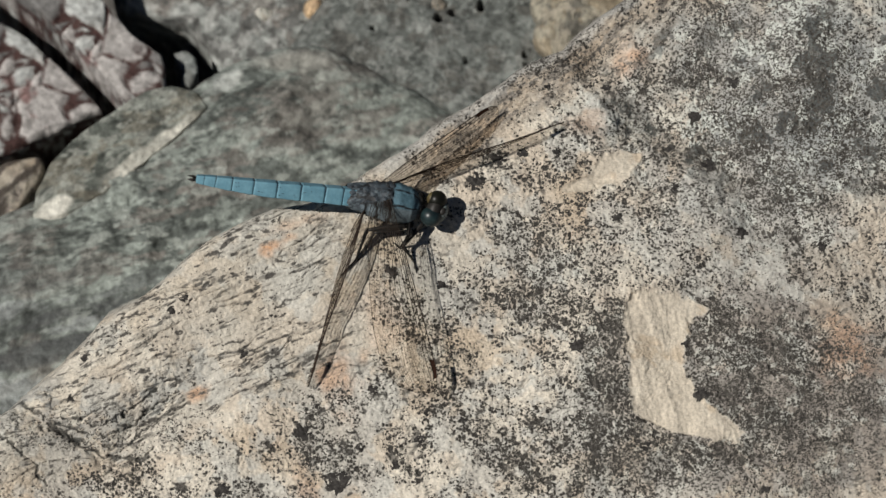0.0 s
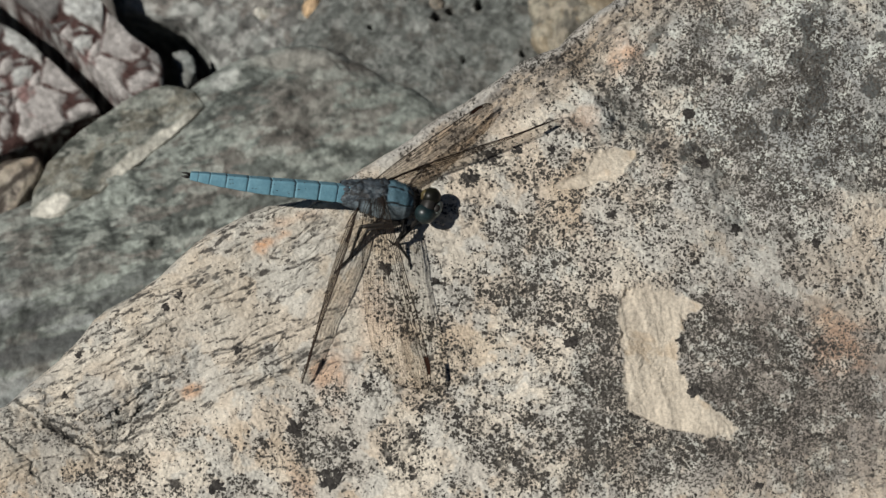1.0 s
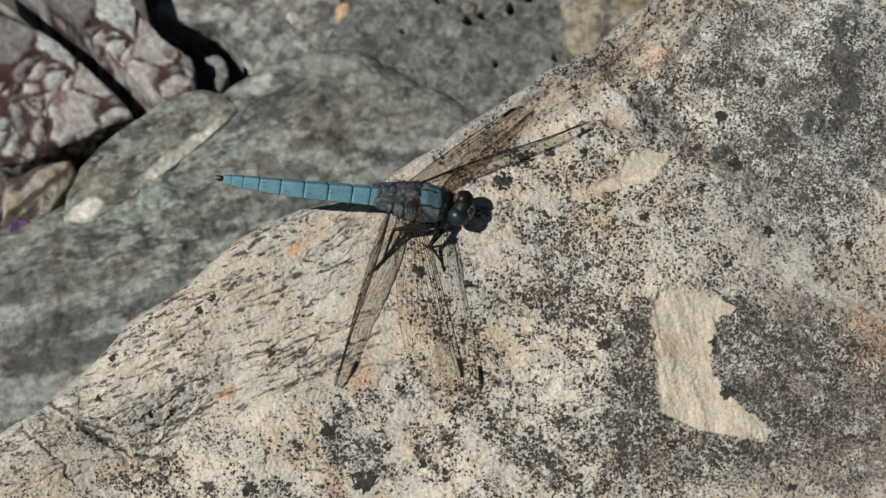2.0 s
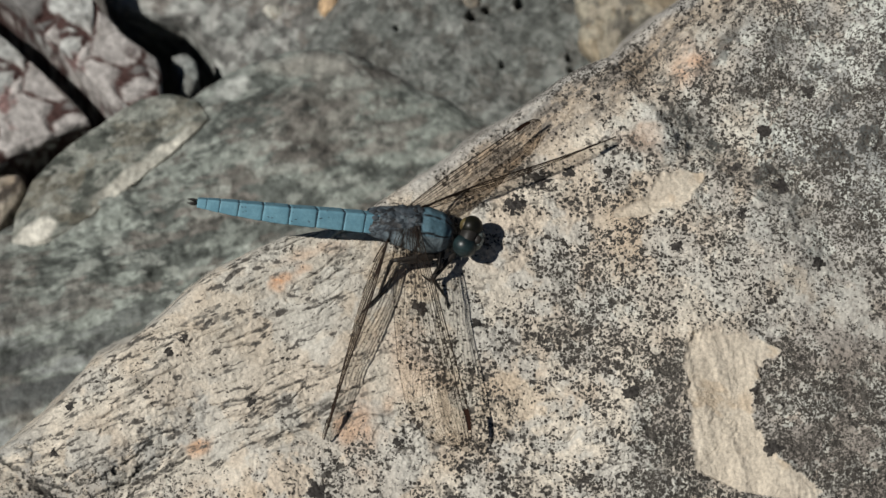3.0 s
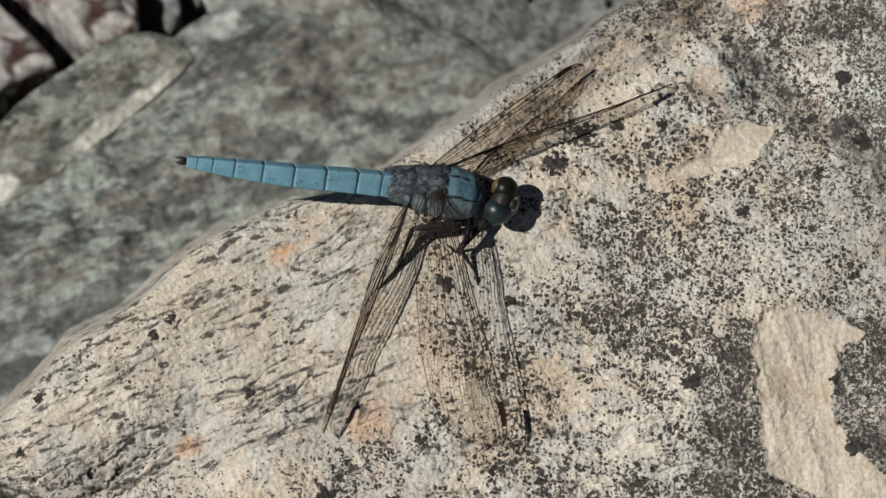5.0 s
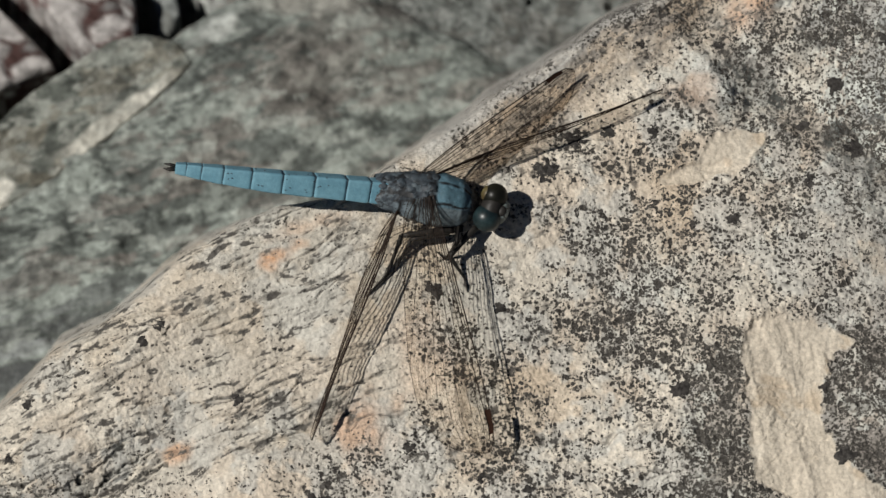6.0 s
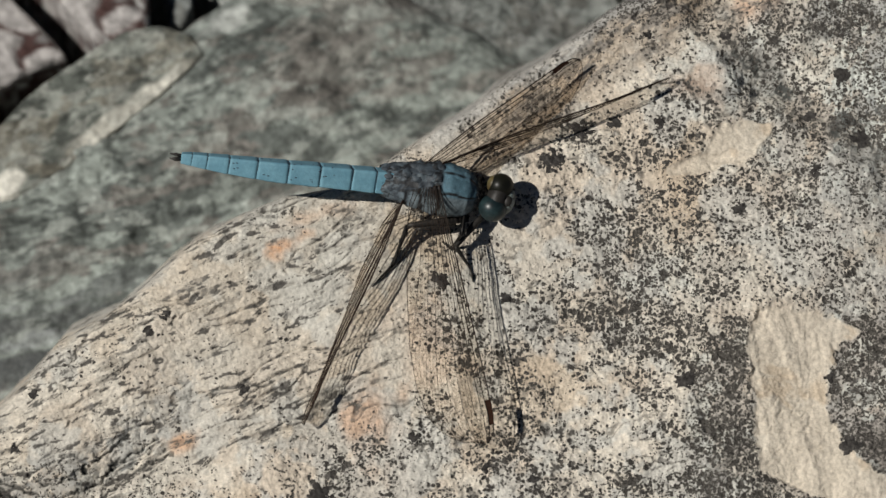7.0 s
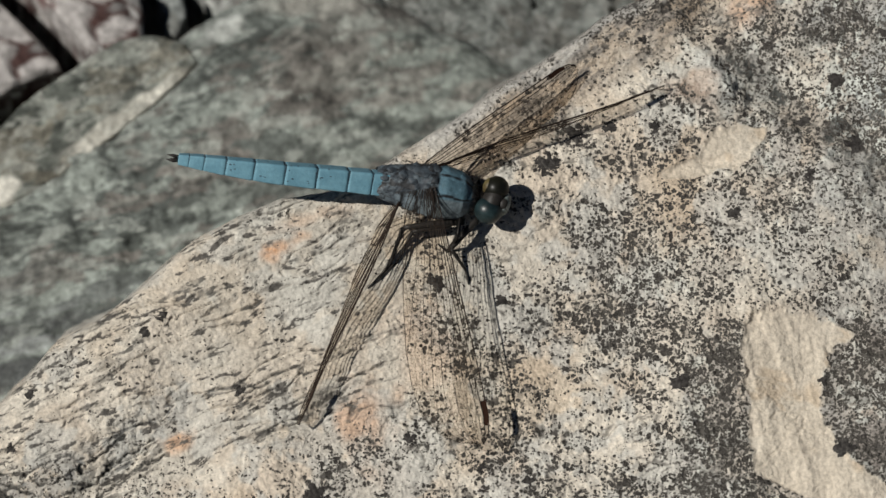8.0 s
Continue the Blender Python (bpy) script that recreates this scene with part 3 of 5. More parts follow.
def build_boulder():
    fine_u, fine_v = 0.16, 0.16
    us = np.r_[-150, -135, -120, -108, -100, -95, np.arange(-92, 88, fine_u), 91, 96, 104, 114, 126, 140, 156, 170]
    vs = np.r_[-190, -170, -150, -130, -112, -98, -86, -76, -68, -62, -58, np.arange(-55.5, 57, fine_v), 58, 60, 63, 67, 72, 78, 84, 92, 100, 112, 126]
    u, v = (a.ravel() for a in np.meshgrid(us, vs))
    h = boulder_height(u, v)
    # outside the face the sides bend down to the ground
    out = np.maximum.reduce([np.maximum(-98 - u, 0), np.maximum(u - 100, 0), np.maximum(-70 - v, 0)])
    h = h - out ** 2 / 60.0
    tilt = radians(TILT)
    world_z = v * math.sin(tilt) + h * math.cos(tilt)
    floor = GROUND_Z / MM - 12
    h = np.where(world_z < floor, (floor - v * math.sin(tilt)) / math.cos(tilt), h)
    rows, columns = len(vs), len(us)
    faces = sheet_faces(rows, columns)
    # leave out what lies below the ground
    under = (v * math.sin(tilt) + h * math.cos(tilt)) <= floor + 0.01
    faces = faces[~under[faces].all(axis=1)]
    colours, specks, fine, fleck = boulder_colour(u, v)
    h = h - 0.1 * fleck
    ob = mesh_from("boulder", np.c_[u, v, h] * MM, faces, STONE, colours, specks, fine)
    ob.matrix_world = FACE_POSE
    return tagged(ob, "large cream limestone boulder speckled with black lichen", "rock")


def build_lichen(boulder, cx, cy, rad, seed):
    """A lobed black crust that lies on the stone."""
    turns, rings = 44, 9
    a, f = np.meshgrid(np.linspace(0, 2 * math.pi, turns), np.linspace(0.0, 1.0, rings), indexing="ij")
    a, f = a.ravel(), f.ravel()
    lobes = 1 + 0.42 * fbm(2.2 * np.cos(a) + 9 * seed, 2.2 * np.sin(a), 1.3, 3, 140 + seed % 5, 0.65)
    u, v = cx + rad * f * lobes * np.cos(a), cy + 0.95 * rad * f * lobes * np.sin(a)
    h = boulder_height(u, v) + 0.10 * (1 - f ** 4) - 0.045 + 0.07 * fbm(u, v, 0.6, 3, 150)
    ob = mesh_from("lichen_patch", np.c_[u, v, h] * MM, sheet_faces(turns, rings), LICHEN)
    ob.parent = boulder
    ob["label"] = "round black crust of lichen"


boulder = build_boulder()
for number, (cx, cy, rad) in enumerate(LICHENS + LICHENS_RIGHT):
    build_lichen(boulder, cx, cy, rad * 1.1, number)

# ---- the stones behind ----
def build_stone(name, label, centre, tilt, outline, dome, colour_of, seed, deep=None, relief=1.0, grain=0.7, round_edge=0.12, shape=None, blunt=70):
    """A stone with a top of that outline (mm round its centre), whose sides go down deep mm."""
    outline = np.array(outline, float)
    turns = np.arctan2(outline[:, 1], outline[:, 0])
    order = np.argsort(turns)
    turns, reach = turns[order], np.hypot(outline[order, 0], outline[order, 1])
    count = int(np.clip(2 * math.pi * reach.mean() / grain, 40, 560))
    theta = np.linspace(0, 2 * math.pi, count, endpoint=False) - math.pi
    # straight runs between the corners, slightly softened
    rim = np.zeros(count)
    for k, a in enumerate(theta):
        j = np.searchsorted(turns, a) % len(turns)
        p = np.array((math.cos(turns[j - 1]), math.sin(turns[j - 1]))) * reach[j - 1]
        q = np.array((math.cos(turns[j]), math.sin(turns[j]))) * reach[j]
        d, e = np.array((math.cos(a), math.sin(a))), q - p
        rim[k] = (p[0] * e[1] - p[1] * e[0]) / (d[0] * e[1] - d[1] * e[0])
    soft = max(1, count // blunt)
    rim = sum(np.roll(rim, k) for k in range(-soft, soft + 1)) / (2 * soft + 1)
    rim *= 1 + 0.035 * fbm(4 * np.cos(theta), 4 * np.sin(theta), 1.4, 4, seed + 3)
    levels = int(np.clip(reach.mean() / grain, 14, 230))
    rho = np.linspace(0.002, 1, levels)
    r, rr = np.meshgrid(rho, rim)[0], np.outer(rim, rho)
    u, v = rr * np.cos(theta)[:, None], rr * np.sin(theta)[:, None]
    r, u, v = r.ravel(), u.ravel(), v.ravel()
    thick = deep or (-GROUND_Z / MM + 20)
    h = dome * (1 - r * r) + relief * (0.9 * fbm(u, v, 16, 3, seed) + 0.35 * fbm(u, v, 5, 3, seed + 1) + 0.12 * fbm(u, v, 1.6, 2, seed + 2))
    edge = np.clip((r - (1 - round_edge)) / round_edge, 0, 1)
    h = h - (1 - np.sqrt(np.maximum(1 - edge ** 2, 0))) * round_edge * np.repeat(rim, levels)
    if shape is not None:
        h = h + shape(u, v)
    colours = colour_of(u, v)
    # sides and foot
    last = np.arange(count) * levels + levels - 1
    rows = [last]
    points, tints = [np.c_[u, v, h]], [colours]
    base = count * levels
    rings = 22
    for k in range(rings):
        drop = thick * ((k + 1) / rings) ** 2
        pull = 1 - 0.06 * min(drop / 25.0, 1.0) + 0.025 * fbm(3 * np.cos(theta) + drop * 0.15, 3 * np.sin(theta) + drop * 0.1, 1.2, 3, seed + 7)
        x, y = rim * np.cos(theta) * pull, rim * np.sin(theta) * pull
        points.append(np.c_[x, y, h[last] * (1 - drop / thick) - drop])
        tints.append(colour_of(x, y - 1.3 * drop))
        rows.append(base + k * count + np.arange(count))
    points.append([[0, 0, -thick]])
    tints.append(colours[:1])
    a = (np.arange(count)[:, None] * levels + np.arange(levels - 1)[None, :]).ravel()
    b = (((np.arange(count) + 1) % count)[:, None] * levels + np.arange(levels - 1)[None, :]).ravel()
    faces = [np.stack([a, a + 1, b + 1, b], 1)]
    for low, high in zip(rows, rows[1:]):
        faces.append(np.stack([low, high, np.roll(high, -1), np.roll(low, -1)], 1))
    foot = rows[-1]
    tip = np.full(count, base + rings * count)
    half = np.arange(0, count - 1, 2)
    faces.append(np.stack([foot[half], tip[half], foot[(half + 2) % count], foot[half + 1]], 1))
    ob = mesh_from(name, np.concatenate(points) * MM, np.concatenate(faces), FAR_STONE, np.concatenate(tints))
    ob.matrix_world = pose(*[c * MM for c in centre], tilt)
    return tagged(ob, label, "rock")


def mottled(light, dark, warm, size, seed, contrast=1.0, streak=1.0):
    """Weathered colour in patches, drawn out along the bedding where streak is over 1."""
    def colour_of(u, v):
        x, y = (u + 0.3 * v) / streak, v - 0.3 * u
        c = np.tile(np.array(light), (len(u), 1))
        c = blend(c, dark, np.clip(cover(0.5, even(fbm(x, y, size, 4, seed, 0.62)), 0.14) * contrast, 0, 1))
        c = blend(c, warm, cover(0.3, even(fbm(x, y, size * 1.3, 4, seed + 5, 0.6)), 0.1) * 0.6)
        c = blend(c, [0.4 * k for k in dark], cover(0.16, even(fbm(x, y, size * 0.5, 3, seed + 9, 0.6)), 0.06) * 0.6)
        c = c * (0.72 + 0.56 * even(fbm(x, y, 2.2, 4, seed + 13, 0.65)))[:, None] * np.array((0.965, 1.0, 0.995))
        return blend(c, [1.35 * k for k in light], cover(0.2, even(fbm(x, y, size * 0.55, 3, seed + 11, 0.6)), 0.06) * 0.6)
    return colour_of


def breccia_lumps(u, v):
    """How far inside its lump each place lies (mm), and the lump's number."""
    wu, wv = u + 1.3 * fbm(u, v, 8, 2, 201), v + 1.3 * fbm(u, v, 8, 2, 202)
    first, second, number = cells(wu, wv * 0.85, 8.0, 203, 1.0)
    small_first, small_second, small_number = cells(wu, wv, 3.4, 208, 1.0)
    broken = np.random.RandomState(209).rand(4096)[number] < 0.25
    gap = np.where(broken, np.minimum(second - first, 0.7 * (small_second - small_first)), second - first)
    return gap, np.where(broken, (number * 7 + small_number) % 4096, number)


def breccia(u, v):
    """White and pink lumps in a dark red ground."""
    gap, number = breccia_lumps(u, v)
    pick = np.random.RandomState(204).rand(4096)[number]
    c = np.tile(np.array((0.385, 0.395, 0.38)), (len(u), 1))
    c = blend(c, (0.35, 0.32, 0.305), step(0.55, 0.65, pick) * 0.75)
    c = blend(c, (0.17, 0.165, 0.16), 1 - step(0.14, 0.2, pick))
    c = blend(c, (0.20, 0.185, 0.17), step(0.1, 0.9, fbm(u, v, 4, 4, 205, 0.6)) * 0.5)
    c = blend(c, (0.14, 0.045, 0.04), step(0.7, 1.0, fbm(u, v, 8, 4, 207, 0.6)) * 0.7)
    c = c * (0.8 + 0.4 * even(fbm(u, v, 1.6, 3, 210, 0.6)))[:, None]
    return blend(c, (0.055, 0.03, 0.027), 1 - step(0.25, 1.1, gap + 0.7 * fbm(u, v, 2, 3, 206)))


def breccia_shape(u, v):
    gap, number = breccia_lumps(u, v)
    return 0.6 * step(0.1, 1.6, gap) + 0.5 * np.random.RandomState(211).rand(4096)[number]


def layered_brown(u, v):
    """Brown and cream layers that stand on end."""
    c = BROWN(u, v)
    across = u * 0.75 - v * 0.6 + 0.9 * fbm(u, v, 6, 3, 292)
    bands = even(fbm(across, (u + v) * 0.08, 1.5, 3, 293, 0.5))
    c = blend(c, (0.06, 0.05, 0.042), cover(0.42, bands, 0.06) * 0.92)
    return blend(c, (0.34, 0.30, 0.24), cover(0.25, 1 - bands, 0.08) * 0.7)


def slab_colour(u, v):
    """Grey like the rock below it, with a pale broken edge."""
    c = SLAB(u, v)
    reach = (u * 0.59 - v * 0.81) + 0.9 * fbm(u, v, 6, 3, 221)
    middle = 1 - step(0.45, 1.1, np.abs((u * 0.81 + v * 0.59) - 4.5) / 12.0)
    c = blend(c, (0.55, 0.535, 0.47), step(1.9, 2.6, reach) * middle * (0.6 + 0.38 * step(-0.3, 0.4, fbm(u, v, 4, 3, 223))))
    return blend(c, (0.62, 0.60, 0.53), (1 - step(0.6, 1.0, zone(u, v, -12.0, -12.5, 4.5, 2.4, 25, 0.3, 222, 3))) * 0.9)


BROWN = mottled((0.25, 0.22, 0.185), (0.15, 0.125, 0.11), (0.30, 0.235, 0.17), 6, 291, 1.0, 0.6)
SLAB = mottled((0.225, 0.23, 0.205), (0.105, 0.11, 0.097), (0.18, 0.155, 0.12), 3.0, 241, 1.0, 1.6)
GREY_ROCK = mottled((0.225, 0.24, 0.218), (0.105, 0.112, 0.103), (0.17, 0.145, 0.13), 3.4, 231, 1.0, 2.2)


PITS = ((4.1, 0.2, 0.9), (6.4, 1.4, 0.7), (11.8, 3.0, 1.0), (20.1, -7.0, 0.9), (20.4, -9.0, 0.8), (-8.5, -2.0, 0.5), (-2.0, 4.0, 0.6), (15.5, 6.0, 0.8), (9.0, -8.0, 0.5))


def pitted(u, v):
    """Small deep holes."""
    h = 0.25 * fbm(u, v, 3, 3, 257)
    for x, y, r in PITS:
        h = h - 4.0 * (1 - step(0.5, 1.1, np.hypot(u - x, (v - y) * 0.8) / r + 0.35 * fbm(u, v, 1.5, 2, 258)))
    return h


def grey_rock_colour(u, v):
    c = GREY_ROCK(u, v)
    low = step(2, -16, v + 0.15 * u)
    band = even(fbm((u + 0.25 * v) / 4.0, v - 0.25 * u, 7, 5, 236, 0.6))
    c = blend(c, (0.075, 0.078, 0.078), low * cover(0.5, band, 0.2) * 0.85)
    c = blend(c, (0.27, 0.285, 0.28), low * cover(0.25, 1 - band, 0.1) * 0.75)
    # a pale broken facet beside the slab, and the bleached crest
    c = blend(c, (0.36, 0.375, 0.35), 1 - step(0.5, 1.1, zone(u, v, 6.6, 37.6, 4.2, 2.6, 38, 0.3, 240, 3)))
    return blend(c, (0.29, 0.285, 0.255), (1 - step(0.3, 1.2, zone(u, v, 21, 42.0, 10, 2.6, 0, 0.4, 241, 5))) * 0.7)


def build_stones():
    build_stone("grey_rock", "rounded grey weathered rock mottled with pale and dark lichen", (-47.4, 33.2, -37.5), 20,
                [(-50.1, 5.8), (-34.5, 11.5), (-24.0, 16.1), (-8.4, 28.2), (1.6, 39.0), (11.5, 45.9), (21.9, 48.4), (28.3, 46.8), (33.3, 42.9), (40.6, 39.0), (47.7, 36.0), (59.5, 29.4), (64.8, 8.1), (38.6, -15.0), (-3.1, -38.0), (-44.9, -49.6), (-60.6, -26.5)],
                1.5, grey_rock_colour, 301, relief=1.4, grain=0.4)
    build_stone("stone_slab", "flat grey stone slab with a pale broken edge, lying on grey rock", (-59.8, 54.8, -28.6), 20,
                [(-16.1, -14.3), (-12.1, -14.7), (-6.8, -12.1), (4.7, -2.2), (16.9, 8.9), (14.4, 12.6), (8.9, 13.3), (4.4, 12.4), (-1.5, 8.3), (-8.7, 2.4), (-13.2, -2.9), (-15.7, -8.7)],
                0.6, slab_colour, 311, deep=16, relief=0.7, grain=0.35, round_edge=0.05, blunt=300)
    build_stone("dark_rock", "dark grey smooth rock pitted with small holes", (-4.7, 83.9, -23.7), 20,
                [(-28.9, -13.4), (-19.3, -15.2), (-4.3, -18.4), (5.3, -20.2), (15.0, -21.2), (26.2, -11.8), (26.2, 0.0), (22.5, 13.0), (6.4, 21.2), (-16.0, 18.9), (-18.0, 5.9)],
                1.5, mottled((0.165, 0.17, 0.16), (0.12, 0.124, 0.116), (0.10, 0.09, 0.08), 3.6, 251), 321, relief=1.0, grain=0.3, shape=pitted)
    build_stone("tan_rock", "tan and cream speckled rock behind the boulder", (25.5, 83.9, -17.9), 20,
                [(-6.7, -10.8), (-8.8, -7.0), (-7.7, -4.0), (-9.4, -0.7), (-8.4, 3.5), (-9.0, 9.3), (13.2, 12.9), (18.5, -2.3), (5.8, -12.9), (-4.2, -15.2)],
                1.0, mottled((0.27, 0.24, 0.19), (0.13, 0.118, 0.10), (0.25, 0.19, 0.125), 3.2, 261), 331, grain=0.6)
    build_stone("mottled_rock", "mottled grey rock with pebbles on it", (-35.8, 92.8, -28.9), 20,
                [(-6.6, -12.8), (-9.0, -7.3), (-11.3, -3.8), (-13.4, -1.8), (-16.6, -1.5), (-19.6, -2.0), (-22.6, -0.6), (-25.8, 3.0), (-28.5, 13.0), (-3.2, 16.6), (10.2, 15.4), (11.4, 1.2), (11.8, -8.3), (3.2, -14.2), (-3.2, -14.2)],
                1.0, mottled((0.275, 0.277, 0.262), (0.14, 0.135, 0.128), (0.21, 0.18, 0.16), 3.4, 271), 341, relief=0.8, grain=0.4, blunt=260, round_edge=0.06)
    build_stone("breccia_rock", "white and pink breccia rock with dark red joints", (-65.6, 82.0, -22.6), 20,
                [(-24.0, 16.8), (-16.2, 8.4), (-11.1, 3.9), (-5.8, -1.5), (-1.6, -5.9), (2.7, -10.9), (6.5, -15.6), (13.5, -14.6), (13.5, -8.8), (12.8, -6.1), (10.3, -4.8), (7.0, -2.0), (3.6, 2.3), (1.4, 5.3), (-1.0, 15.8)],
                0.5, breccia, 351, relief=0.5, grain=0.4, round_edge=0.05, shape=breccia_shape, blunt=260)
    build_stone("breccia_rock", "broken breccia rock of white and pink lumps in dark red", (-76.9, 79.3, -28.1), 20,
                [(-21.5, 19.5), (-11.8, 11.9), (-6.6, 7.0), (-1.4, 3.6), (2.5, -0.4), (7.7, -5.5), (13.8, -11.4), (10.6, -12.4), (5.3, -14.5), (-0.8, -18.0), (-7.5, -21.5), (-17.0, -21.0)],
                0.5, breccia, 361, relief=0.5, grain=0.4, round_edge=0.05, shape=breccia_shape, blunt=260)
    build_stone("small_stone", "small pale grey stone wedged in a dark cleft", (-48.0, 77.7, -29.8), 20,
                [(-3.1, 2.9), (-0.2, 3.9), (1.5, 2.3), (2.1, -0.7), (0.8, -4.5), (-1.7, -4.2), (-0.8, -1.3), (-1.6, 1.2)],
                0.5, mottled((0.22, 0.228, 0.22), (0.14, 0.145, 0.14), (0.19, 0.185, 0.17), 3, 281), 371, grain=0.35, round_edge=0.2, blunt=200)
    # added backing: hides the sunlit ground so that the cleft stays dark
    build_stone("cleft_backing", "added backing rock that keeps the cleft dark", (-59.9, 153.2, -80.1), 20,
                [(-14.6, -9.9), (-5.6, -16.1), (9.0, -17.3), (19.1, -9.9), (20.2, 12.4), (5.6, 21.0), (-12.3, 17.3)],
                1.0, mottled((0.16, 0.155, 0.145), (0.09, 0.088, 0.082), (0.12, 0.10, 0.09), 4, 286), 376, grain=0.6)
    build_stone("brown_stone", "brown and cream layered angular stone beside the slab", (-81.0, 53.2, -37.4), 20,
                [(-6.8, 2.9), (1.6, 6.7), (6.0, 7.1), (6.4, 4.1), (4.7, 0.0), (1.1, -5.8), (-6.8, -9.9)],
                0.8, layered_brown, 381, grain=0.5)
    build_stone("pebble", "small round orange pebble on the mottled rock", (-24.4, 91.9, -27.0), 20,
                [(-1.9, 0.9), (-0.9, 2.1), (1.1, 2.2), (2.2, 0.9), (2.1, -0.7), (0.6, -2.0), (-1.2, -1.8), (-2.0, -0.5)],
                1.0, mottled((0.52, 0.36, 0.22), (0.42, 0.29, 0.19), (0.55, 0.38, 0.24), 3, 295, 0.6), 391, deep=5, relief=0.15, grain=0.3, round_edge=0.8)
    build_stone("pebble", "small cream pebble on the mottled rock", (-33.8, 91.6, -28.7), 20,
                [(-2.8, 0.2), (-1.7, 1.7), (0.9, 2.1), (2.8, 0.7), (2.4, -1.4), (-0.2, -2.4)],
                0.6, mottled((0.46, 0.44, 0.39), (0.33, 0.31, 0.27), (0.27, 0.23, 0.19), 3, 296), 392, deep=4, relief=0.3, grain=0.3, round_edge=0.8)
    build_stone("pebble", "small bluish white pebble beside the dark rock", (-18.4, 91.8, -24.2), 20,
                [(-2.8, -1.4), (-2.1, -0.2), (0.6, 1.9), (2.8, 1.7), (2.1, -0.2), (-1.1, -1.9)],
                0.5, mottled((0.47, 0.50, 0.51), (0.36, 0.38, 0.39), (0.42, 0.42, 0.42), 3, 297), 393, deep=12, relief=0.2, grain=0.3, round_edge=0.8)
    build_stone("pebble", "small tan pebble lying on the dark rock", (-1.0, 86.1, -21.1), 20,
                [(-2.5, 0.0), (-1.4, 1.7), (1.1, 1.9), (2.7, 0.5), (2.0, -1.4), (-0.7, -1.7)],
                0.5, mottled((0.21, 0.185, 0.155), (0.14, 0.13, 0.11), (0.2, 0.16, 0.125), 3, 298), 394, deep=10, relief=0.2, grain=0.3, round_edge=0.8)



def build_petal():
    """A small cupped petal, thicker in the middle."""
    rings, sides = 9, 26
    bm = bmesh.new()
    for face in (1, -1):
        loops = []
        for i in range(1, rings + 1):
            r = i / rings
            loop = []
            for j in range(sides):
                a = 2 * math.pi * j / sides
                reach = (1.0 + 0.14 * math.cos(2 * a) + 0.05 * math.sin(5 * a)) * r
                x, y = 1.75 * reach * math.cos(a), 1.75 * reach * math.sin(a)
                z = 0.5 * r * r * (1 + 0.3 * math.cos(3 * a)) + face * 0.16 * (1 - r ** 4)
                loop.append(bm.verts.new(Vector((x, y, z)) * MM))
            loops.append(loop)
        tip = bm.verts.new(Vector((0, 0, face * 0.16)) * MM)
        for j in range(sides):
            ring = (tip, loops[0][j], loops[0][(j + 1) % sides])
            bm.faces.new(ring if face > 0 else ring[::-1])
            for low, high in zip(loops, loops[1:]):
                quad = (low[j], high[j], high[(j + 1) % sides], low[(j + 1) % sides])
                bm.faces.new(quad if face > 0 else quad[::-1])
    bmesh.ops.remove_doubles(bm, verts=bm.verts[:], dist=1e-6)
    petal = part("petal", bm, PETAL)
    petal.matrix_world = pose(-84.2 * MM, 40.6 * MM, -34.4 * MM, 40, 0, 25)
    tagged(petal, "small purple petal lying against the layered brown stone", "petal")


build_stones()
build_petal()

# ---- the dragonfly ----
def rock_at(u, v):
    return float(boulder_height(np.array([float(u)]), np.array([float(v)]))[0])


FLY_UP = Vector((0.02, 0.38, 0.92)).normalized()          # the way its back faces
WAIST, NECK = lay(-16.31, 9.18, 4.7), lay(-3.81, 7.20, 2.2)
FLY_AHEAD = (NECK - WAIST).normalized()
FLY_UP = (FLY_UP - FLY_AHEAD * FLY_UP.dot(FLY_AHEAD)).normalized()
FLY_SIDE = FLY_AHEAD.cross(FLY_UP)                         # towards its right, the near flank
THORAX_LONG = (NECK - WAIST).length


def thorax_point(t, turn, lift=0.0):
    """A point on the thorax: t from waist to neck, turn in degrees from the back towards the near flank."""
    wide = np.interp(t, (-0.13, -0.07, 0.06, 0.18, 0.38, 0.6, 0.8, 0.93, 1.0), (1.95, 2.25, 2.7, 3.0, 3.4, 3.65, 3.2, 2.0, 1.0))
    tall = np.interp(t, (-0.13, -0.07, 0.06, 0.18, 0.38, 0.6, 0.8, 0.93, 1.0), (1.9, 2.35, 2.85, 3.25, 3.8, 4.0, 3.4, 2.1, 1.0))
    a = radians(turn)
    up, side = math.cos(a), math.sin(a)
    wide = wide * (1.12 if side < 0 else 1.05)
    tall = tall * (1.0 if up > 0 else 0.5)
    ridge = 1 + 0.05 * math.cos(3 * a) * math.sin(math.pi * t)
    return WAIST + FLY_AHEAD * (t * THORAX_LONG) + (FLY_UP * (up * tall) + FLY_SIDE * (side * wide)) * (MM * ridge) + (FLY_UP * up + FLY_SIDE * side) * (lift * MM)


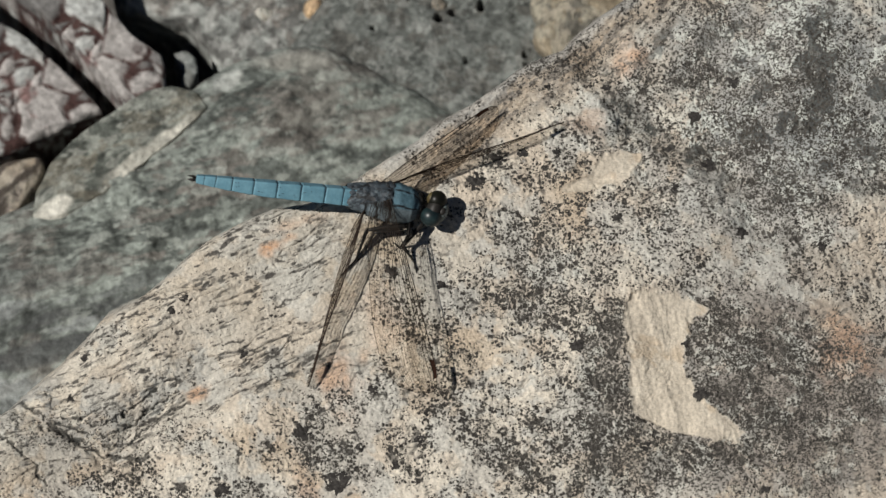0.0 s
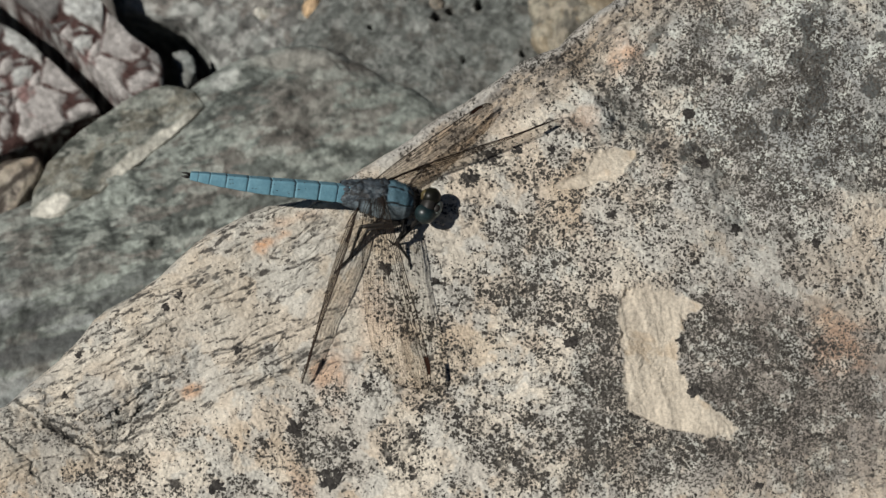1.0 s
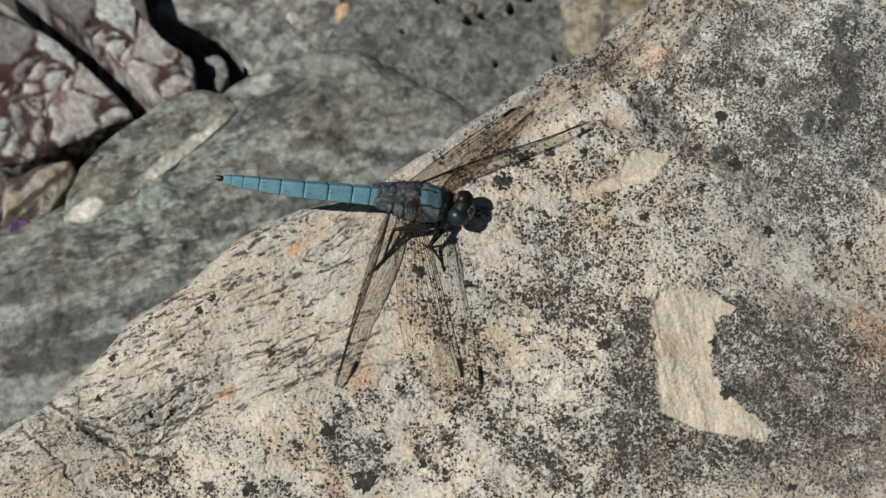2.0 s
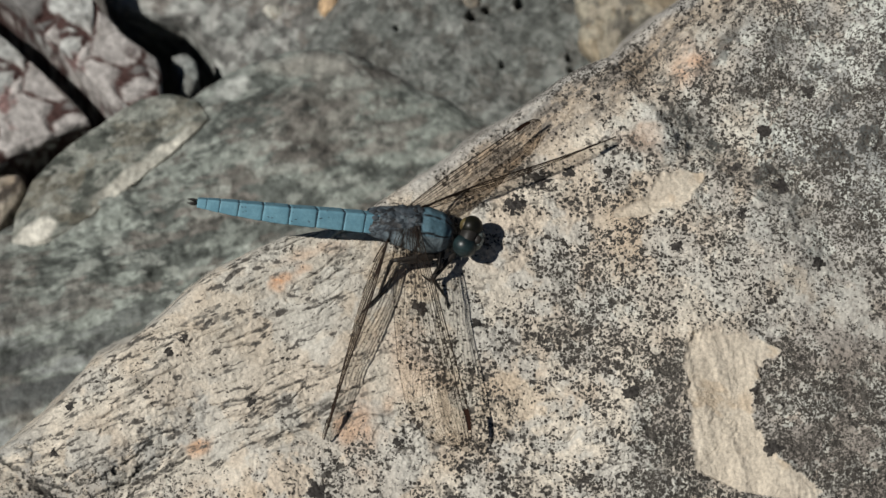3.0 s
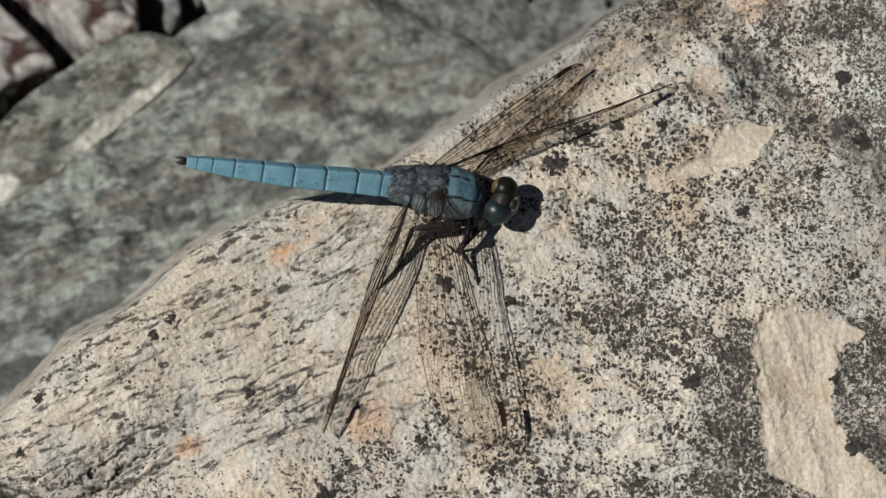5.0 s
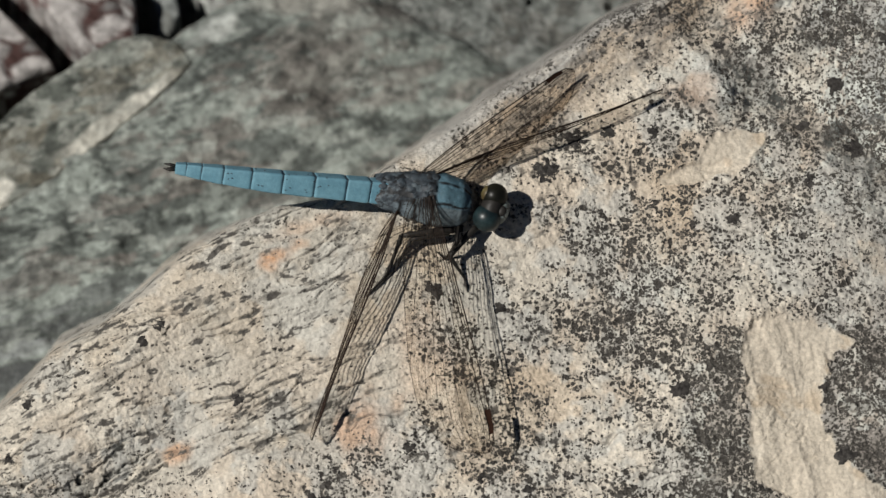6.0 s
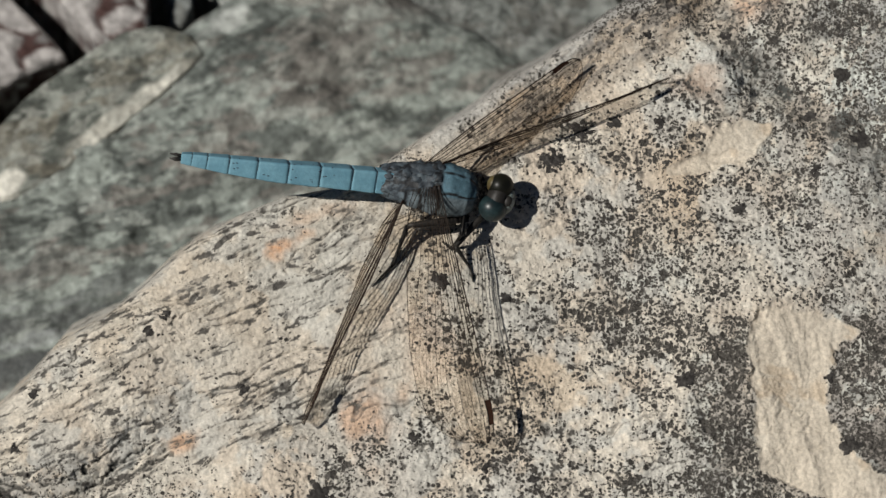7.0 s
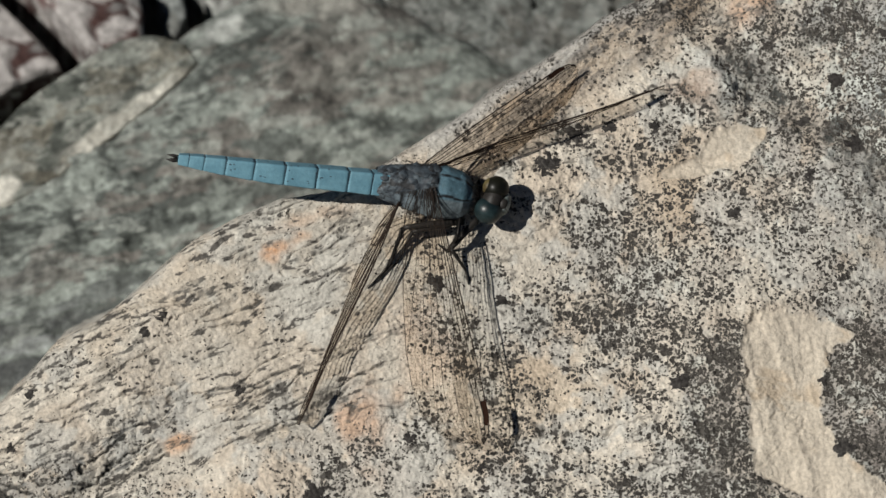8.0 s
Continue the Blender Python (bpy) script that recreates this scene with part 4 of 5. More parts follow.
def plate(t0, t1, turn0, turn1, lift, waist=1.0, rows=9, columns=11):
    """A curved plate that lies proud on the thorax, rounded at its corners."""
    bm = bmesh.new()
    grid = []
    for i in range(rows):
        a = i / (rows - 1)
        line = []
        for j in range(columns):
            b = j / (columns - 1)
            round_off = 1 - 0.16 * (2 * a - 1) ** 4
            t = t0 + (t1 - t0) * (0.5 + (b - 0.5) * round_off)
            turn = turn0 + (turn1 - turn0) * (0.5 + (a - 0.5) * (1 - 0.16 * (2 * b - 1) ** 4))
            rim = max(abs(2 * a - 1), abs(2 * b - 1))
            line.append(bm.verts.new(thorax_point(t, turn, lift * (1 - rim ** 6) - 0.05)))
        grid.append(line)
    for a, b in zip(grid, grid[1:]):
        for j in range(columns - 1):
            bm.faces.new((a[j], b[j], b[j + 1], a[j + 1]))
    return bm


TAIL_UP = Vector((0.02, 0.29, 0.955)).normalized()


def abs_up(c, n):
    """Height of an abdomen ring round its axis: a low roof above, flatter below."""
    return 1.0 * (1 - abs(c) ** 1.1) if n > 0 else 0.6 * n


def build_abdomen(fly):
    spine = smooth_path([lay(-15.16, 9.25, 5.2), lay(-22.65, 10.0, 6.6), lay(-30.73, 10.75, 7.8), lay(-37.81, 11.63, 8.4), lay(-42.66, 12.33, 8.8), lay(-44.38, 12.54, 8.9)], 10)
    lengths = [0.0]
    for a, b in zip(spine, spine[1:]):
        lengths.append(lengths[-1] + (b - a).length)
    total = lengths[-1]

    def at(s):
        k = min(max(int(np.searchsorted(lengths, s * total)) - 1, 0), len(spine) - 2)
        f = (s * total - lengths[k]) / (lengths[k + 1] - lengths[k])
        return spine[k].lerp(spine[k + 1], f), (spine[k + 1] - spine[k]).normalized()

    cuts = (0.0, 0.03, 0.062, 0.11, 0.22, 0.365, 0.51, 0.65, 0.78, 0.88, 0.95, 1.0)
    for k, (s0, s1) in enumerate(zip(cuts, cuts[1:])):
        bm = bmesh.new()
        rings = []
        for i in range(11):
            f = i / 10
            s = s0 + (s1 - s0) * f
            p, way = at(min(s, 0.9999))
            side = way.cross(TAIL_UP).normalized()
            up = side.cross(way)
            wide = float(np.interp(s, (0, 0.1, 0.2, 0.35, 0.6, 0.8, 0.92, 1), (2.0, 2.02, 1.98, 1.94, 1.78, 1.46, 1.18, 0.9)))
            lip = 0.965 if i in (0, 10) else (1.0 + 0.018 * math.cos(math.pi * (f - 0.15)))
            ring = []
            for j in range(48):
                a = 2 * math.pi * j / 48
                c, n = math.cos(a), math.sin(a)
                ring.append(p + (side * c * wide + up * wide * abs_up(c, n)) * (MM * lip))
            rings.append(ring)
        loft(bm, rings)
        segment = part("abdomen_segment", bm, BLUE, fly, "powdery blue abdomen ring")
        # dark line round the hind margin
        if k < 10:
            p, way = at(s1)
            side = way.cross(TAIL_UP).normalized()
            up = side.cross(way)
            wide = float(np.interp(s1, (0, 0.1, 0.2, 0.35, 0.6, 0.8, 0.92, 1), (2.0, 2.02, 1.98, 1.94, 1.78, 1.46, 1.18, 0.9))) * 0.965
            bm = bmesh.new()
            loop = []
            for j in range(48):
                a = 2 * math.pi * j / 48
                c, n = math.cos(a), math.sin(a)
                r = wide * (1.0 + 0.05 * max(n, 0) ** 10)
                loop.append([p + (side * c * r * q + up * r * q * abs_up(c, n)) * MM + way * (d * MM) for q, d in ((0.94, -0.04), (0.997, -0.03), (0.997, 0.03), (0.94, 0.04))])
            rings = [[bm.verts.new(v) for v in ring] for ring in loop]
            for a, b in zip(rings, rings[1:] + rings[:1]):
                for q in range(4):
                    bm.faces.new((a[q], b[q], b[(q + 1) % 4], a[(q + 1) % 4]))
            part("ring_margin", bm, SEAM, segment, "dark ring line")
    rnd = random.Random(8)
    for k in range(26):
        s = rnd.choice((0.36, 0.40, 0.47, 0.50, 0.60, 0.63, 0.74, 0.77, 0.3)) + rnd.uniform(-0.02, 0.02)
        p, way = at(s)
        side = way.cross(TAIL_UP).normalized()
        up = side.cross(way)
        wide = float(np.interp(s, (0, 0.35, 0.6, 0.8, 1), (2.0, 1.94, 1.78, 1.46, 0.9)))
        c = rnd.uniform(-0.85, 0.75)
        bm = bmesh.new()
        ball(bm, p + (side * c * wide + up * wide * abs_up(c, 1.0)) * MM, (way * rnd.uniform(0.08, 0.2) * MM, side * 0.09 * MM, up * 0.04 * MM), 5, 7)
        part("fleck", bm, SEAM, fly, "tiny dark fleck")
    end, way = at(0.9999)
    side = way.cross(TAIL_UP).normalized()
    for lean in (-1, 1):
        bm = bmesh.new()
        tube(bm, [end + side * lean * 0.25 * MM, end + (way * 0.75 + side * lean * 0.42) * MM, end + (way * 1.6 + side * lean * 0.36 + FLY_UP * 0.1) * MM],
             [0.26 * MM, 0.24 * MM, 0.07 * MM], 8)
        part("tail_clasper", bm, BLACK, fly, "dark pointed tail clasper")
    bm = bmesh.new()
    tube(bm, [end - FLY_UP * 0.25 * MM, end + way * 1.1 * MM - FLY_UP * 0.25 * MM], [0.3 * MM, 0.12 * MM], 8)
    part("tail_clasper", bm, BLACK, fly, "dark lower tail clasper")


def thorax_colour(t, turn):
    """Markings of the thorax, from its length and the turn round it."""
    side = np.abs(turn)
    x, y = t * 12.0, turn * 0.065
    c = np.tile(np.array((0.04, 0.05, 0.06)), (len(t), 1))
    c = blend(c, (0.10, 0.125, 0.14), cover(0.4, even(fbm(x, y, 1.1, 4, 401, 0.65)), 0.1) * 0.8)
    c = blend(c, (0.012, 0.012, 0.013), cover(0.35, even(fbm(x, y, 0.9, 4, 402, 0.6)), 0.06) * step(0.56, 0.5, t) * 0.9)
    shoulder = step(0.49, 0.53, t) * step(0.93, 0.88, t + 0.0004 * side) * step(104, 92, side)
    c = blend(c, (0.092, 0.175, 0.22), shoulder * (0.75 + 0.25 * even(fbm(x, y, 1.6, 3, 403))))
    flank = step(0.06, 0.12, t) * step(0.53, 0.49, t) * step(54, 64, side) * step(150, 120, side)
    c = blend(c, (0.155, 0.195, 0.22), flank * (0.55 + 0.45 * even(fbm(x, y, 1.0, 4, 404, 0.6))))
    c = blend(c, (0.125, 0.15, 0.16), shoulder * step(46, 54, side) * 0.85)
    wob = 2.5 * fbm(x, y, 1.5, 2, 405)
    for centre, half in ((0.0, 3.0), (44.0, 3.2), (100.0, 4.0)):
        c = blend(c, (0.012, 0.013, 0.015), shoulder * (1 - step(0.6, 1.2, np.abs(side - centre + wob) / half)))
    for centre in (0.15, 0.31, 0.505):
        c = blend(c, (0.014, 0.015, 0.016), step(44, 56, side) * (1 - step(0.6, 1.3, np.abs(t - centre - 0.0006 * (side - 80) + 0.01 * wob) / 0.022)))
    return blend(c, (0.014, 0.014, 0.015), step(0.92, 0.95, t + 0.004 * wob))


def build_thorax(fly):
    rows, columns = 84, 120
    t, turn = np.meshgrid(np.linspace(-0.13, 1, rows), np.linspace(-180, 180, columns), indexing="ij")
    t, turn = t.ravel(), turn.ravel()
    bulge = 0.10 * fbm(t * 12, turn * 0.065, 1.6, 3, 411) + 0.05 * fbm(t * 12, turn * 0.065, 0.5, 2, 412)
    # grooves along the seams, raised bosses where the wings are hinged
    side = np.abs(turn)
    bulge = bulge - 0.22 * (1 - step(0, 0.03, np.abs(t - 0.505))) * step(15, 40, side) - 0.15 * (1 - step(0, 0.025, np.abs(t - 0.31))) * step(40, 60, side)
    bulge = bulge + 0.35 * np.exp(-((t - 0.42) / 0.05) ** 2 - ((side - 14) / 9) ** 2) + 0.35 * np.exp(-((t - 0.26) / 0.05) ** 2 - ((side - 13) / 8) ** 2)
    bulge = bulge + 0.3 * np.exp(-((t - 0.48) / 0.035) ** 2 - ((side - 38) / 9) ** 2) + 0.3 * np.exp(-((t - 0.27) / 0.035) ** 2 - ((side - 40) / 9) ** 2)
    points = np.array([thorax_point(a, b, c) for a, b, c in zip(t, turn, bulge)])
    thorax = mesh_from("thorax", points, sheet_faces(rows, columns)[:, ::-1], CUTICLE, thorax_colour(t, turn))
    thorax.parent = fly
    thorax["label"] = "slate and powdery blue thorax with black seams"
    for turn0, turn1 in ((5, 48), (-48, -5)):
        part("shoulder_plate", plate(0.54, 0.88, turn0, turn1, 0.1), SHOULDER, thorax, "powdery blue shoulder plate")
    for t, turn, long, wide in ((0.475, -14, 0.75, 0.6), (0.46, 14, 0.6, 0.6), (0.34, -4, 1.5, 1.1), (0.24, 20, 0.8, 0.6), (0.22, -16, 0.9, 0.7), (0.39, 30, 0.5, 0.5), (0.13, 6, 0.7, 0.8), (0.02, -12, 0.8, 0.6), (-0.05, 14, 0.7, 0.6)):
        bm = bmesh.new()
        p = thorax_point(t, turn)
        out = (thorax_point(t, turn, 1.0) - p).normalized()
        lump = lambda x, y, z, k=10 * t: 1 + 0.14 * math.sin(5 * x + k) * math.cos(4 * y + 2 * k)
        ball(bm, p, (FLY_AHEAD * long * MM, FLY_AHEAD.cross(out) * wide * MM, out * 0.3 * MM), 10, 16, lump)
        part("wing_hinge", bm, SLATE, thorax, "dark slate boss between the wing roots")
    # downy hairs along the front of the thorax
    bm = bmesh.new()
    rnd = random.Random(4)
    for k in range(420):
        t, turn = (rnd.uniform(0.88, 0.99) if k % 3 else rnd.uniform(-0.12, 0.5)), rnd.uniform(-110, 110)
        a = thorax_point(t, turn, -0.05)
        b = thorax_point(t + rnd.uniform(-0.02, 0.05), turn + rnd.uniform(-8, 8), rnd.uniform(0.35, 0.8))
        tube(bm, [a, b], [0.03 * MM, 0.008 * MM], 3)
    part("thorax_hairs", bm, BLACK, thorax, "fine dark hairs")
    bm = bmesh.new()
    ball(bm, NECK + FLY_AHEAD * 0.1 * MM, (FLY_AHEAD * 0.9 * MM, FLY_SIDE * 1.5 * MM, FLY_UP * 1.4 * MM), 10, 16)
    part("prothorax", bm, BLACK, fly, "small black collar")


HEAD = lay(-1.88, 7.12, 3.7)


def build_head(fly):
    near, far = lay(-2.50, 5.75, 3.6), lay(-1.42, 8.72, 4.1)
    across = (near - far).normalized()
    up = (FLY_UP - across * FLY_UP.dot(across)).normalized()
    ahead = up.cross(across)
    if ahead.dot(FLY_AHEAD) < 0:
        ahead = -ahead
    bm = bmesh.new()
    ball(bm, HEAD, (ahead * 1.5 * MM, across * 2.5 * MM, up * 1.9 * MM), 12, 20)
    head = part("head", bm, BLACK, fly, "dark head")
    bm = bmesh.new()
    ball(bm, near, (ahead * 1.95 * MM, across * 1.85 * MM, up * 1.95 * MM), 16, 24)
    part("compound_eye", bm, EYE, head, "glossy dark teal compound eye")
    bm = bmesh.new()
    ball(bm, far, (ahead * 1.75 * MM, across * 1.75 * MM, up * 1.85 * MM), 16, 24)
    part("compound_eye", bm, EYE_BROWN, head, "glossy dark brown compound eye")
    bm = bmesh.new()
    ball(bm, HEAD + (ahead * 1.5 - up * 0.35) * MM, (ahead * 0.95 * MM, across * 1.75 * MM, up * 1.45 * MM), 12, 18)
    part("face", bm, FACE, head, "pale blue-grey face")
    bm = bmesh.new()
    ball(bm, HEAD + (ahead * 1.45 + up * 0.95) * MM, (ahead * 0.6 * MM, across * 0.75 * MM, up * 0.4 * MM), 10, 14)
    part("forehead", bm, BLACK, head, "black forehead bump")
    bm = bmesh.new()
    ball(bm, HEAD + (ahead * 1.7 - up * 1.75) * MM, (ahead * 0.6 * MM, across * 1.2 * MM, up * 0.45 * MM), 10, 14)
    part("jaw", bm, BLACK, head, "dark jaw")
    for c in (near, far):
        bm = bmesh.new()
        ball(bm, c - ahead * 1.15 * MM - up * 0.1 * MM, (ahead * 0.75 * MM, across * 1.15 * MM, up * 1.4 * MM), 10, 14)
        part("temple", bm, YELLOW, head, "dull yellow rim behind the eye")
    for sign in (-1, 1):
        bm = bmesh.new()
        a = HEAD + (ahead * 1.9 + across * sign * 0.5 + up * 0.8) * MM
        tube(bm, [a, a + (ahead * 0.9 + across * sign * 0.6 + up * 0.5) * MM], [0.05 * MM, 0.015 * MM], 5)
        part("feeler", bm, BLACK, head, "short bristle feeler")


def build_leg(fly, joints, thick, foot_lift=0.0):
    """Thigh, shin with spines, and foot with claws; the last joint lies on the stone."""
    hip, knee, heel, toe = joints
    leg_bm = bmesh.new()
    mid = hip.lerp(knee, 0.5) + FLY_UP * 0.2 * MM
    tube(leg_bm, smooth_path([hip, mid, knee], 4), [thick * MM * f for f in (1.0, 1.1, 1.15, 1.15, 1.1, 1.0, 0.95, 0.85, 0.8)], 10)
    leg = part("leg", leg_bm, BLACK, fly, "black bristly leg")
    bm = bmesh.new()
    tube(bm, smooth_path([knee, knee.lerp(heel, 0.5), heel], 4), [thick * MM * f for f in (0.8, 0.75, 0.7, 0.65, 0.6, 0.58, 0.55, 0.5, 0.45)], 8)
    part("shin", bm, BLACK, leg)
    bm = bmesh.new()
    rnd = random.Random(int(abs(hip.x) * 1e6) % 1000)
    way = (heel - knee).normalized()
    for k in range(12):
        p = knee.lerp(heel, 0.08 + 0.075 * k)
        out = (FLY_SIDE * (1 if k % 2 else -1) + way * 0.9 + FLY_UP * rnd.uniform(-0.4, 0.2)).normalized()
        tube(bm, [p, p + out * rnd.uniform(0.5, 0.9) * MM], [0.055 * MM, 0.012 * MM], 4)
    part("leg_spines", bm, BLACK, leg, "row of fine black spines")
    bm = bmesh.new()
    tube(bm, smooth_path([heel, heel.lerp(toe, 0.55) + Vector((0, 0, 0.12 * MM)), toe], 3), [thick * MM * f for f in (0.42, 0.4, 0.38, 0.36, 0.34, 0.3, 0.2)], 7)
    part("foot", bm, BLACK, leg)


def on_rock(x, y):
    """The place on the stone that shows at x mm along and y mm up across the line of sight."""
    v = y / 0.9659
    w = 0.0
    for k in range(8):
        w = rock_at(x, v)
        v = (y - 0.2588 * w) / 0.9659
    return Vector((x, v, w + 0.12)) * MM


def build_legs(fly):
    near_hips = [lay(-3.97, 4.53, 2), lay(-5.82, 4.22, 2.4), lay(-7.52, 3.76, 2.2)]
    far_hips = [thorax_point(t, -117) for t in (0.82, 0.68, 0.5)]
    build_leg(fly, (near_hips[0], lay(-7.52, 0.56, 2.2), on_rock(-5.51, -2.42), on_rock(-5.12, -4.32)), 0.4)
    build_leg(fly, (near_hips[1], lay(-14.00, 3.38, 3.6), on_rock(-16.01, -2.04), on_rock(-18.78, -4.93)), 0.44)
    build_leg(fly, (near_hips[2], lay(-12.76, 2.85, 3), on_rock(-14.93, -1.42), on_rock(-17.70, -4.17)), 0.34)
    build_leg(fly, (far_hips[0], lay(-6.59, 2.39, 4.2), on_rock(-8.13, 0.10), on_rock(-9.37, 1.17)), 0.36)
    build_leg(fly, (far_hips[1], lay(-4.74, 9.41, 3.4), on_rock(-3.97, 10.02), on_rock(-3.66, 9.26)), 0.36)
    build_leg(fly, (far_hips[2], lay(-9.83, 9.87, 3.4), on_rock(-10.22, 10.33), on_rock(-10.60, 9.87)), 0.36)


# ---- wings ----
def chord_of(kind, x):
    """Leading and trailing edge at x (0 to 1), as parts of the wing's greatest width."""
    if kind == "fore":
        back = np.interp(x, (0, 0.06, 0.2, 0.4, 0.6, 0.75, 0.86, 0.94, 0.985, 1.0), (0.42, 0.55, 0.70, 0.86, 0.98, 1.0, 0.94, 0.76, 0.48, 0.22))
    else:
        back = np.interp(x, (0, 0.05, 0.12, 0.25, 0.4, 0.6, 0.75, 0.86, 0.94, 0.985, 1.0), (0.14, 0.62, 0.95, 1.0, 0.95, 0.86, 0.78, 0.68, 0.52, 0.34, 0.16))
    front = 0.05 * np.sin(np.pi * x) * -0.4 + np.interp(x, (0, 0.9, 0.97, 1.0), (0.05, 0.0, 0.05, 0.14))
    return front, back


def wing_place(kind, long, wide, x, f):
    """A point of the wing, in mm: x along the span, f from leading to trailing edge (0 to 1)."""
    front, back = chord_of(kind, x)
    y = wide * (front + f * (back - front))
    ripple = 0.16 * np.sin(f * 30) * np.exp(-2.2 * f) * (1 - x) - 0.9 * x * x * (0.4 + f * 0.4) + 0.25 * np.sin(6.0 * x + 3 * f)
    return np.stack([x * long, y, ripple], -1)


def rods(starts, ends, radius):
    """Thin three-sided rods between pairs of points, as arrays."""
    way = ends - starts
    way = way / np.maximum(np.linalg.norm(way, axis=1, keepdims=True), 1e-9)
    side = np.cross(way, np.array((0.0, 0.0, 1.0)))
    side = side / np.maximum(np.linalg.norm(side, axis=1, keepdims=True), 1e-9)
    up = np.cross(side, way)
    radius = np.broadcast_to(np.asarray(radius, float), (len(starts),))[:, None]
    rims = []
    for k in range(3):
        a = 2 * math.pi * k / 3 + 0.5
        rims.append(radius * (math.cos(a) * side + math.sin(a) * up))
    points = np.stack([starts + r for r in rims] + [ends + r for r in rims], 1).reshape(-1, 3)
    base = 6 * np.arange(len(starts))[:, None]
    faces = np.concatenate([base + np.array(q)[None, :] for q in ((0, 1, 4, 3), (1, 2, 5, 4), (2, 0, 3, 5))])
    return points, faces


def build_wing(fly, name, label, kind, long, wide, seed, heavy=1.0, net=0.0125, mark=0.13, skin=MEMBRANE):
    rnd = np.random.RandomState(seed)
    nx, nf = 46, 14
    x, f = np.meshgrid(np.linspace(0, 1, nx), np.linspace(0, 1, nf), indexing="ij")
    wing = mesh_from(name, wing_place(kind, long, wide, x.ravel(), f.ravel()) * MM, sheet_faces(nx, nf), skin)
    wing.parent = fly
    wing["label"] = label

    def add(what, pieces, mat, text=""):
        points, faces, base = [], [], 0
        for p, q in pieces:
            points.append(p)
            faces.append(q + base)
            base += len(p)
        ob = mesh_from(what, np.concatenate(points) * MM, np.concatenate(faces), mat)
        ob.parent = wing
        if text:
            ob["label"] = text

    def run(fs, xs, radius):
        p = wing_place(kind, long, wide, xs, fs)
        return rods(p[:-1], p[1:], (radius[:-1] + radius[1:]) / 2 if np.ndim(radius) else radius)

    xs = np.linspace(0, 1, 60)
    taper = 1 - 0.3 * xs
    pieces = [run(0 * xs, xs, heavy * (0.175 * taper + 0.03) * np.clip(0.55 + 1.8 * xs, 0, 1)), run(0.085 + 0 * xs, xs, heavy * (0.13 * taper + 0.02) * np.clip(0.5 + 1.8 * xs, 0, 1))]
    half = xs[xs < 0.52]
    pieces.append(run(0.04 + 0 * half, half, heavy * 0.09 + 0 * half))
    pieces.append(run(0.13 + 0.04 * xs, xs, heavy * 0.10 * taper + 0.015))
    add("leading_vein", pieces, VEIN, "thick dark leading veins")
    # veins that fan out to the trailing edge
    curves = [lambda x: 0.085 + 0 * x, lambda x: 0.13 + 0.04 * x]
    fan = ((0.17, 0.30, 1.25), (0.21, 0.48, 1.15), (0.26, 0.66, 1.05), (0.31, 0.82, 1.0), (0.38, 1.0, 0.95), (0.47, 1.25, 0.85), (0.58, 1.5, 0.7), (0.72, 1.7, 0.6), (0.86, 1.9, 0.5))
    for start, end, power in fan:
        curves.append(lambda x, s=start, e=end, p=power: s + (e - s) * x ** p)
    curves.append(lambda x: 1.0 + 0 * x)
    pieces = []
    for k, curve in enumerate(curves[2:-1]):
        fs = np.minimum(curve(xs), 1.0)
        keep = fs < 0.999
        if keep.sum() > 2:
            pieces.append(run(fs[keep], xs[keep], net * (4.8 if k < 4 else 3.6) * (1 - 0.5 * xs[keep]) * (1 + 0.25 * np.clip(1 - 3 * xs[keep], 0, 1))))
    pieces.append(run(1 + 0 * xs, xs, 0.05 + 0 * xs))
    tip = np.linspace(0, 1, 8)
    pieces.append(run(tip, np.ones(8), 0.045 + 0 * tip))
    add("fan_vein", pieces, VEIN, "dark branching veins")
    # the net between them
    starts, ends = [], []
    for a, b in zip(curves, curves[1:]):
        x0 = 0.10
        while x0 < 0.99:
            fa, fb = min(float(a(np.array(x0))), 1), min(float(b(np.array(x0))), 1)
            front, back = chord_of(kind, x0)
            gap = (fb - fa) * wide * (back - front)
            if gap > 0.06:
                rows = max(1, int(round(gap / 0.46)))
                for k in range(rows):
                    g0, g1 = fa + (fb - fa) * k / rows, fa + (fb - fa) * (k + 1) / rows
                    shift = 0.011 * ((k % 2) - 0.5)
                    starts.append((min(x0 + shift, 1), g0))
                    ends.append((min(x0 + shift + 0.004 * rnd.randn(), 1), g1))
                    if k:
                        starts.append((min(x0 + shift, 1), g0))
                        ends.append((min(x0 + 0.022 - shift * 1.0, 1), g0 + 0.01 * rnd.randn()))
            x0 += (0.0125 + 0.005 * rnd.rand()) * (1.4 if x0 < 0.3 else 1.0)
    starts, ends = np.array(starts), np.array(ends)
    p, q = wing_place(kind, long, wide, starts[:, 0], starts[:, 1]), wing_place(kind, long, wide, ends[:, 0], np.clip(ends[:, 1], 0, 1))
    add("vein_net", [rods(p, q, net)], FINE_VEIN, "fine brown net of cross veins")
    # the dark mark near the tip
    gx, gf = np.meshgrid(np.linspace(0.84, 0.935, 8), np.linspace(-0.005, mark, 4), indexing="ij")
    top = wing_place(kind, long, wide, gx.ravel(), gf.ravel()) + (0, 0, 0.12)
    low = top - (0, 0, 0.24)
    faces = sheet_faces(8, 4)
    add("wing_mark", [(top, faces), (low, faces[:, ::-1])], STIGMA, "dark brown mark near the wing tip")
    return wing


